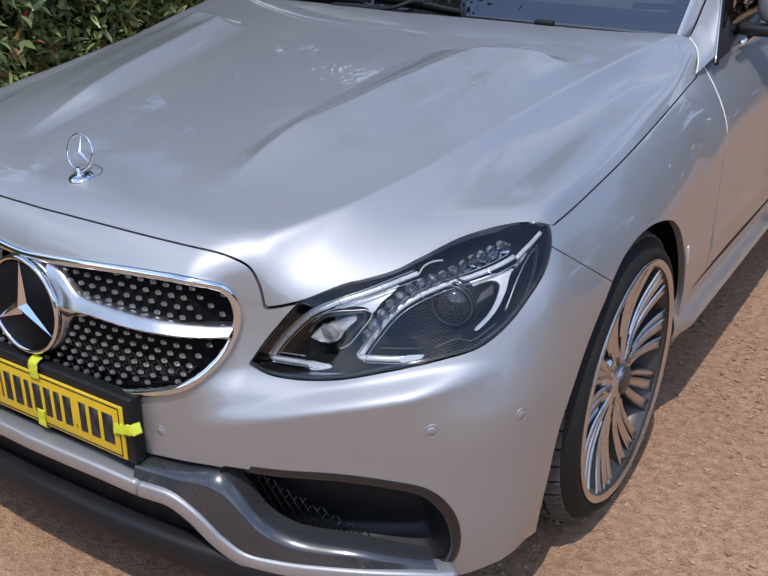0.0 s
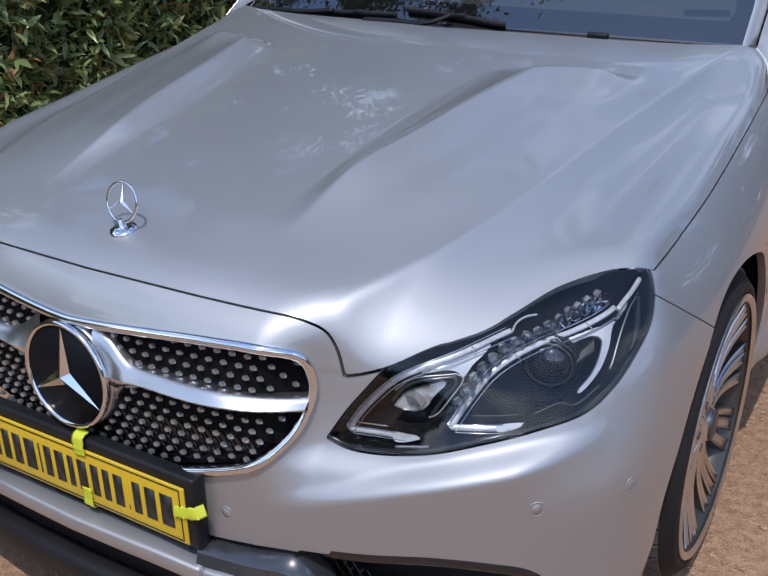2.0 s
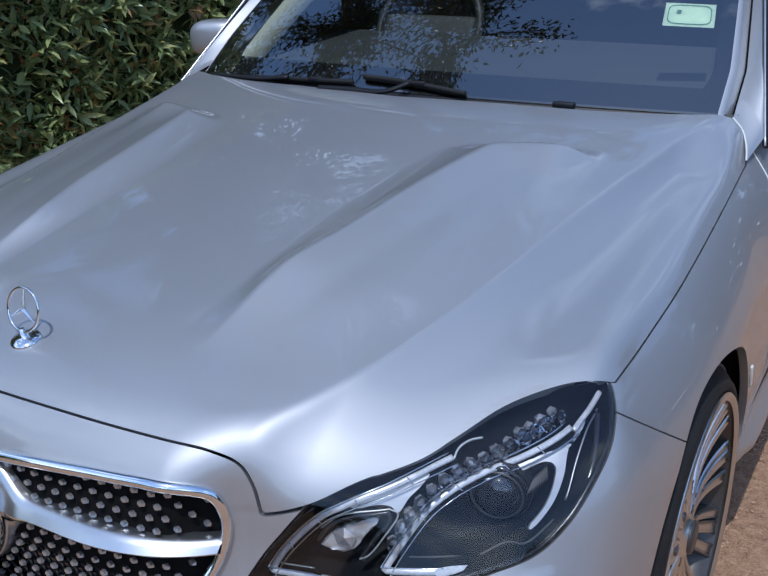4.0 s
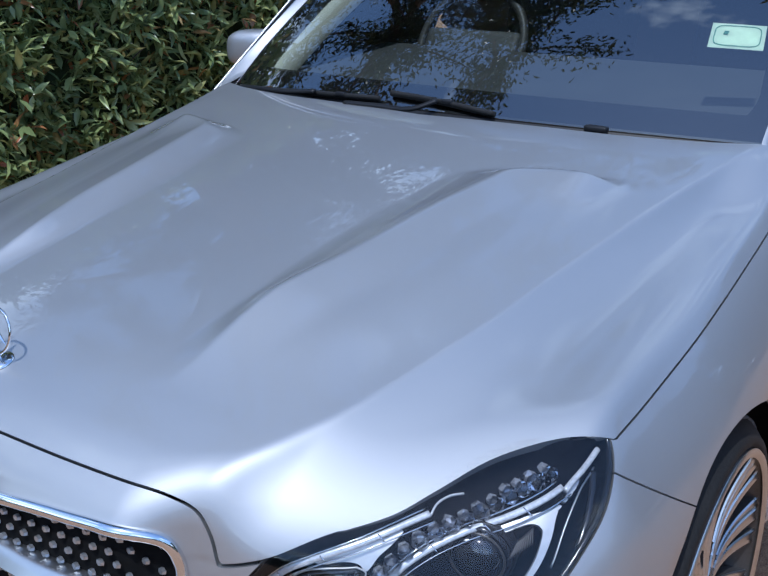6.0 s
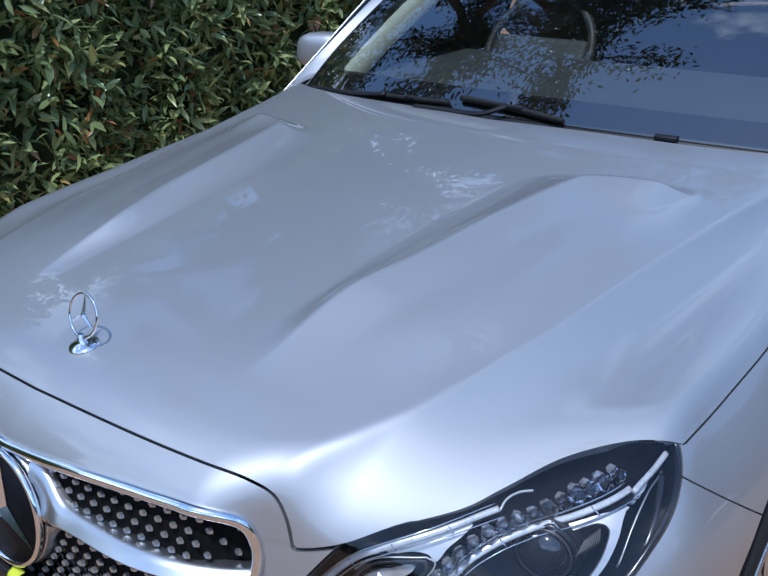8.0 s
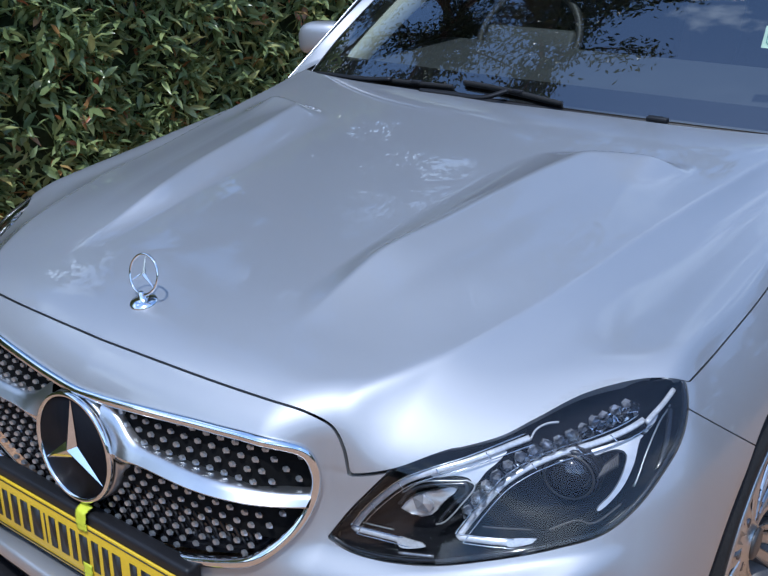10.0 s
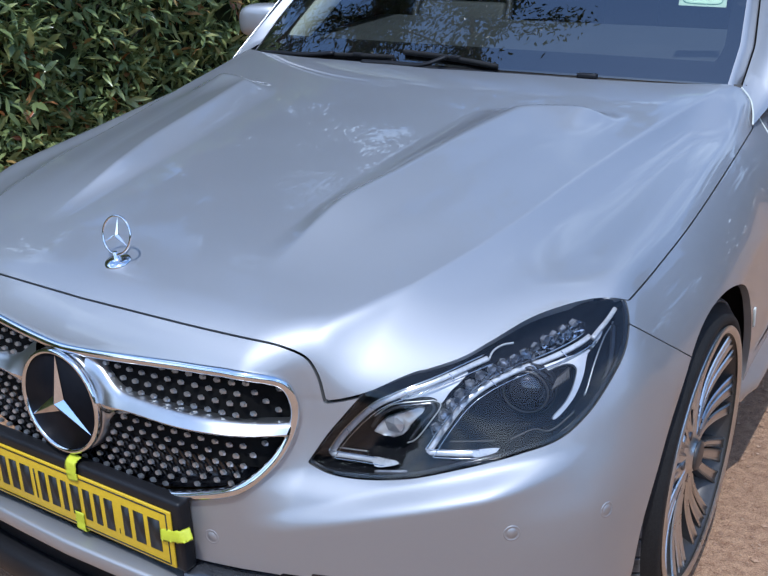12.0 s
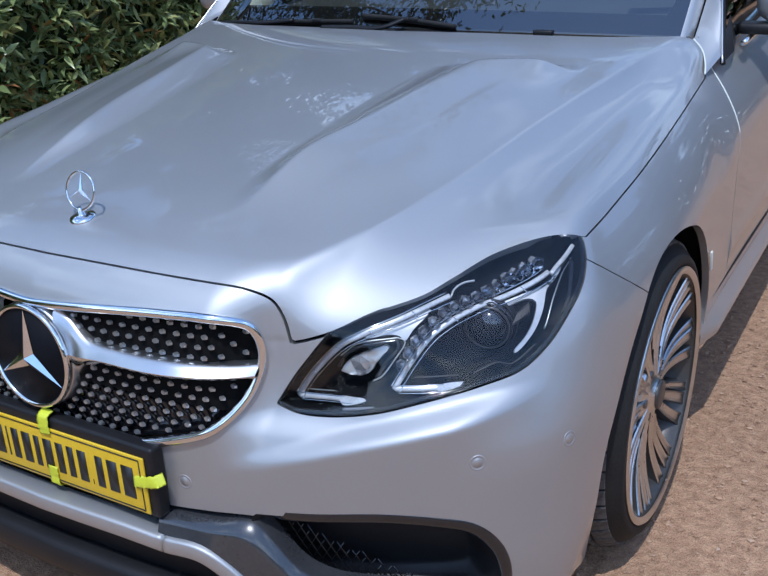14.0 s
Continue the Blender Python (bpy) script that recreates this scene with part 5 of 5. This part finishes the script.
# cabin
part("dashboard", block((1.40, 0.66, 0.16), (0, 1.87, 0.915), 0.05, 4, Matrix.Rotation(radians(4), 4, "X")), dash_dark, car, "dark dashboard")
part("cabin_floor", block((1.40, 2.4, 0.05), (0, 2.9, 0.45), 0.01, 1), void_black, car)
v, f = ring_mesh(0.185, oval(0.014, 0.014, 8), 48)
tilt = np.array(Matrix.Rotation(radians(-28), 3, "X"))
wheel_ob = link("steering_wheel", v @ tilt.T + np.array([-0.37, 2.22, 1.02]), f, seat_dark, car, "dark steering wheel")
part("steering_boss", block((0.34, 0.03, 0.11), (0, 0, 0), 0.02, 3, Matrix.Translation((-0.37, 2.22, 1.01)) @ Matrix.Rotation(radians(-28), 4, "X")), dash_dark, wheel_ob)
for x in (-0.37, 0.37):
    seat = part("seat", block((0.50, 0.16, 0.66), (x, 2.95, 0.90), 0.06, 3, Matrix.Rotation(radians(-14), 4, "X")), seat_dark, car, "dark leather front seat")
    part("headrest", block((0.26, 0.10, 0.18), (x, 3.05, 1.27), 0.04, 3), seat_dark, seat)
# paper disc holder on the glass
stick = np.array([screen_at(u, s, 0.003) for u in np.linspace(0.755, 0.912, 8) for s in np.linspace(0.300, 0.392, 5)])
sticker = link("windscreen_sticker", stick, [tuple(reversed(g)) for g in quads(8, 5)], paper, screen, "pale green paper sticker")

inner_line = np.array([screen_at(0.8335 + 0.066 * math.cos(a) * abs(math.cos(a)) ** -0.6, 0.346 + 0.037 * math.sin(a) * abs(math.sin(a)) ** -0.6, 0.0015) for a in np.linspace(0.01, 2 * math.pi + 0.01, 48, endpoint=False)])
link("sticker_border", *sweep(inner_line, oval(0.0012, 0.0006, 5), np.tile([0, -0.5, 0.86], (48, 1)), closed=True), leaf_ink, sticker)
part("printed_mark", block((0.010, 0.0008, 0.012), (0, 0, 0), 0, 1, Matrix.Translation(Vector(screen_at(0.80, 0.355, 0.0012))) @ Matrix.Rotation(radians(31), 4, "X") @ Matrix.Rotation(radians(90), 4, "X")), leaf_ink, sticker)
# small pale clip behind the wheel arch
clip_bm = block((0.005, 0.011, 0.050), (0, 0, 0), 0.002, 2, pose(0.924, 1.170, 0.525, 14, 0, 0))
part("arch_clip", clip_bm, trim_beige, car, "small pale plastic clip")

# door mirrors
for s in (1, -1):
    bm = bmesh.new()
    bmesh.ops.create_uvsphere(bm, u_segments=28, v_segments=18, radius=1.0)
    for p in bm.verts:
        x, y, z = p.co
        f4 = lambda t: math.copysign(abs(t) ** 0.62, t)
        p.co = (0.100 * f4(x) * (1.0 if x * s > 0 else 1.08), (0.075 * f4(y) if y < 0 else 0.040 * f4(y)), 0.068 * f4(z) - 0.010 * x * s)
    bmesh.ops.transform(bm, matrix=pose(s * 0.945, 1.82, 1.02, 0, 0, s * -10) @ Matrix.Scale(0.82, 4), verts=bm.verts)
    shell = part("door_mirror", bm, paint, car, "silver door mirror")
    part("mirror_base", block((0.16, 0.07, 0.03), (s * 0.90, 1.80, 0.955), 0.012, 2), satin_black, shell)
    part("mirror_glass", block((0.13, 0.004, 0.085), (s * 0.945, 1.853, 1.02), 0.001, 1), chrome, shell)

# ---- ground ----
xs = np.concatenate([-np.geomspace(900, 4.2, 14), np.linspace(-4, 4, 33), np.geomspace(4.2, 900, 14)])
ys = np.concatenate([-np.geomspace(900, 4.2, 14), np.linspace(-4, 6, 41), np.geomspace(6.2, 900, 14)])
vs = [(x, y, (0.006 * noise.noise((x * 0.9, y * 0.9, 0)) - 0.003) * (1 if abs(x) < 8 and abs(y) < 8 else 0)) for x in xs for y in ys]
ground = link("ground", vs, [tuple(reversed(g)) for g in quads(len(xs), len(ys))], soil)
tagged(ground, "dry brown compacted earth with fine gravel", "ground", kind="structure")

rng = np.random.default_rng(5)
octa = np.array([(1, 0, 0), (-1, 0, 0), (0, 1, 0), (0, -1, 0), (0, 0, 1), (0, 0, -1)], float)
octa_f = [(0, 2, 4), (2, 1, 4), (1, 3, 4), (3, 0, 4), (2, 0, 5), (1, 2, 5), (3, 1, 5), (0, 3, 5)]
vs, fs = [], []
for k in range(26000):
    x, y = rng.uniform(0.3, 2.7), rng.uniform(-0.8, 4.0)
    size = 0.0016 + 0.0075 * rng.random() ** 5
    q = octa * size * rng.uniform(0.6, 1.3, (6, 3)) * (1, 1, 0.45)
    vs.append(q + (x, y, size * 0.1))
    fs += [tuple(i + 6 * k for i in g) for g in octa_f]
tagged(link("gravel", np.concatenate(vs), fs, pebble_mat, smooth=False), "small brown and grey stones on the ground", "gravel", kind="stuff")


# ---- hedge and tree ----
def unit(a):
    return a / (np.linalg.norm(a, axis=1)[:, None] + 1e-9)


def leaves(at, way, length, seed, slim=1.0, plain=False):
    """Many bent pointed leaves as one mesh, at places, pointing along ways."""
    r = np.random.default_rng(seed)
    base = np.array([(0, 0, 0), (0.20, 0.30, 0.03), (0.17, 0.65, 0.03), (0, 1, -0.12), (-0.17, 0.65, 0.03), (-0.20, 0.30, 0.03), (0, 0.34, -0.02), (0, 0.68, -0.03)])
    base_f = np.array([(0, 1, 6, 6), (6, 1, 2, 7), (7, 2, 3, 3), (0, 6, 5, 5), (6, 7, 4, 5), (7, 3, 4, 4)])
    if plain:
        base = np.array([(0, 0, 0), (0.20, 0.45, 0.03), (0, 1, -0.10), (-0.20, 0.45, 0.03)])
        base_f = np.array([(0, 1, 2, 2), (0, 2, 3, 3)])
    n = len(at)
    way = unit(way)
    side = unit(np.cross(way, np.array([0, 0, 1.0]) + r.normal(0, 0.5, (n, 3))))
    nrm = np.cross(side, way)
    s = length * r.uniform(0.6, 1.25, (n, 1))
    w = s * r.uniform(0.75, 1.15, (n, 1)) * slim
    v = np.concatenate([(at + b[0] * w * side + b[1] * s * way + b[2] * s * nrm)[:, None] for b in base], 1).reshape(-1, 3)
    f = (base_f[None] + len(base) * np.arange(n)[:, None, None]).reshape(-1, 4).tolist()
    return v, [tuple(g[:3]) if g[2] == g[3] else tuple(g) for g in f]


HEDGE_X, HEDGE_TOP = -2.35, 2.15


def hedge_face(y, z):
    return HEDGE_X + 0.10 * noise.noise((y * 1.1, z * 1.3, 3.0)) + 0.10 * noise.noise((y * 3.1, z * 3.3, 7.0)) - 0.22 * max(z - 1.8, 0)


hr = np.random.default_rng(31)
sprigs = 7600
sy, sz = hr.uniform(-2.5, 7.5, sprigs), hr.uniform(0.02, HEDGE_TOP, sprigs)
sx = np.array([hedge_face(a, b) for a, b in zip(sy, sz)]) - np.abs(hr.normal(0, 0.05, sprigs))
sway = unit(np.array([0.8, 0, 0.45]) + hr.normal(0, 0.45, (sprigs, 3)))
which = np.repeat(np.arange(sprigs), 8)
along = np.tile(np.linspace(-0.06, 0.06, 8), sprigs)[:, None]
at = np.stack([sx, sy, sz], 1)[which] + sway[which] * along + hr.normal(0, 0.012, (len(which), 3))
way = sway[which] * 0.55 + hr.normal(0, 0.60, (len(which), 3)) + (0.1, 0, -0.12)
hedge = thing("hedge", "dense clipped green hedge with some reddish shoots", "hedge", kind="stuff")
v, f = leaves(at, way, 0.088, 11, 0.74)
link("foliage", v, f, hedge_leaf, hedge)
# dark block whose colour stands in for the shade between the leaves
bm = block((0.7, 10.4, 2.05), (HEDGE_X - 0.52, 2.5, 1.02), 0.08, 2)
part("shade_block", bm, surface("hedge_shade", (0.045, 0.058, 0.026), 0.95, 0, 0.5, 30, 6, spec=0.1), hedge)
rngh = np.random.default_rng(8)
vs, fs = [], []
for k in range(260):
    y, z = rngh.uniform(-2.3, 7.3), rngh.uniform(0.05, 1.9)
    x = hedge_face(y, z)
    p = spline([(x - 0.25, y, z - 0.12), (x - 0.10, y + rngh.normal(0, 0.03), z), (x - 0.01, y + rngh.normal(0, 0.08), z + 0.12)], 6)
    sv, sf = sweep(p, oval(0.003, 0.003, 5), np.tile([0.1, 1.0, 0.2], (6, 1)))
    fs += [tuple(i + 30 * k for i in g) for g in sf]
    vs.append(sv)
link("twigs", np.concatenate(vs), fs, bark, hedge)

tree = thing("tree", "broad tree with small dark leaves beyond the hedge", "tree")
rt = np.random.default_rng(21)
TREE = np.array([-3.10, 3.45, 0.47])


def grown(p):
    """Carries a place of the sapling plan out to the full-grown tree."""
    c = np.array([0.0, 1.5, 1.0])
    return c + 1.9 * (np.array(p) - c)



limbs = []
trunk_rows = [TREE, TREE + (0.1, -0.05, 1.3), TREE + (0.60, -0.2, 2.6), TREE + (1.20, -0.35, 3.7)]
limbs.append((trunk_rows, 0.17, 0.09))
tips = []
for k in range(11):
    a = 2 * math.pi * k / 11 + rt.normal(0, 0.2)
    start = spline(trunk_rows, 20)[int(rt.uniform(11, 19))]
    reach_out = rt.uniform(1.2, 2.6)
    end = start + np.array([math.cos(a) * reach_out, math.sin(a) * reach_out, rt.uniform(0.2, 2.0)])
    mid = (start + end) / 2 + rt.normal(0, 0.15, 3) + (0, 0, 0.2)
    limbs.append(([start, mid, end], 0.06, 0.018))
    path = spline([start, mid, end], 12)
    for j in range(11):
        s = path[int(rt.uniform(4, 12))]
        e = s + rt.normal(0, 0.45, 3) + np.array([0, 0, 0.05])
        limbs.append(([s, (s + e) / 2 + rt.normal(0, 0.05, 3), e], 0.016, 0.005))
        tips.append((s, e))
for k, (rows, r0, r1) in enumerate(limbs):
    m = 16 if k < 12 else 6
    p = spline(rows, m)
    v, f = sweep(p, oval(1, 1, 8 if k < 12 else 5), np.tile([0.3, 1.0, 0.2], (m, 1)))
    c = np.repeat(p, 8 if k < 12 else 5, axis=0)
    rad = np.repeat(np.linspace(r0, r1, m), 8 if k < 12 else 5)[:, None]
    link("trunk" if k == 0 else "limb" if k < 12 else "twig", grown(c + (v - c) * rad), f, bark, tree)


tr = np.random.default_rng(13)
ends = np.array([(a, b) for a, b in tips])
pick = tr.integers(len(ends), size=40000)
a, b = ends[pick, 0], ends[pick, 1]
at = a + (b - a) * tr.uniform(0.15, 1.1, (len(pick), 1)) + tr.normal(0, 0.09, (len(pick), 3))
v, f = leaves(at, unit(b - a) * 0.6 + tr.normal(0, 0.6, (len(pick), 3)) + (0, 0, -0.25), 0.066, 13, 0.8)
link("crown", grown(v), f, tree_leaf, tree)


# ---- tall trees beyond the hedge, and an unseen row on the right ----
def yard_tree(at, tall, spread_out, seed, count, leaf):
    """A leafy tree: a leaning trunk, forked limbs, and a crown of leaf clumps with gaps between them."""
    r = np.random.default_rng(seed)
    base = np.array(at, float)
    ob = thing("tree", "tall leafy tree standing out of view at the edge of the yard", "tree", "trees round the yard")
    stem = spline([base, base + (r.normal(0, 0.1), r.normal(0, 0.1), tall * 0.3), base + (r.normal(0, 0.25), r.normal(0, 0.25), tall * 0.72)], 16)

    def wood(name, rows, r0, r1, sides):
        p = np.array(rows)
        v, f = sweep(p, oval(1, 1, sides), np.tile([0.3, 1.0, 0.2], (len(p), 1)))
        c = np.repeat(p, sides, axis=0)
        link(name, c + (v - c) * np.repeat(np.linspace(r0, r1, len(p)), sides)[:, None], f, bark, ob)

    wood("trunk", stem, 0.15, 0.06, 9)
    clumps = []
    for k in range(12):
        a = 2 * math.pi * k / 12 + r.normal(0, 0.3)
        start = stem[int(r.uniform(5, 16))]
        out = spread_out * r.uniform(0.45, 1.0)
        end = start + np.array([math.cos(a) * out, math.sin(a) * out, r.uniform(0.0, 0.36) * tall])
        end[2] = min(end[2], tall - 0.2)
        run = spline([start, (start + end) / 2 + r.normal(0, 0.12, 3) + (0, 0, 0.25), end], 9)
        wood("limb", run, 0.045, 0.012, 6)
        for j in range(9):
            clumps.append((run[int(r.uniform(2, 9))] + r.normal(0, 0.45, 3), r.uniform(0.30, 0.60)))
    c = np.array([q for q, _ in clumps])
    size = np.array([q for _, q in clumps])
    pick = r.integers(len(c), size=count)
    way = unit(r.normal(0, 1, (count, 3)))
    spot = c[pick] + way * size[pick][:, None] * r.random((count, 1)) ** 0.45 * (1, 1, 0.75)
    v, f = leaves(spot, way + r.normal(0, 0.5, (count, 3)) + (0, 0, -0.3), leaf, seed + 1, 1.2, True)
    link("crown", v, f, tree_leaf, ob)


LEFT_ROW = (((-9.2, 4.6, 0), 5.0, 2.2), ((-8.2, 7.6, 0), 8.4, 3.0), ((-6.2, 9.8, 0), 8.6, 3.0), ((-3.8, 12.2, 0), 8.2, 3.0), ((-0.6, 14.0, 0), 7.0, 2.8))
# unseen row, added so that wing and door reflect something dark
UNSEEN_RIGHT_ROW = (((4.2, 14.5, 0), 6.4, 2.5), ((8.0, 13.0, 0), 6.8, 2.6), ((11.2, 10.0, 0), 6.6, 2.6), ((13.2, 6.2, 0), 6.2, 2.5))
for seed, (at, tall, spread_out) in enumerate(LEFT_ROW + UNSEEN_RIGHT_ROW):
    yard_tree(at, tall, spread_out, 100 + 7 * seed, 22000, 0.16 if seed < len(LEFT_ROW) else 0.30)

# ---- far belt of trees round the yard, unseen, added to darken low reflections ----
belt_r = np.random.default_rng(44)
n_belt = 42000
ang = belt_r.uniform(0, 2 * math.pi, n_belt)
crest = np.array([4.8 + 1.5 * noise.noise((math.cos(a) * 3.1, math.sin(a) * 3.1, 1.0)) + 1.1 * noise.noise((math.cos(a) * 11, math.sin(a) * 11, 4.0)) for a in ang])
up = crest * belt_r.random(n_belt) ** 0.8
out_r = 22 + belt_r.normal(0, 0.7, n_belt) + 0.8 * np.sin(ang * 23)
at = np.stack([out_r * np.cos(ang), 1.5 + out_r * np.sin(ang), up], 1)
v, f = leaves(at, belt_r.normal(0, 1, (n_belt, 3)) + (0, 0, -0.3), 0.62, 45, 1.6, True)
unseen_tree_belt = thing("unseen_tree_belt", "dense dark green belt of trees out of view, added for the reflections", "trees", kind="stuff")
link("foliage", v, f, tree_leaf, unseen_tree_belt)
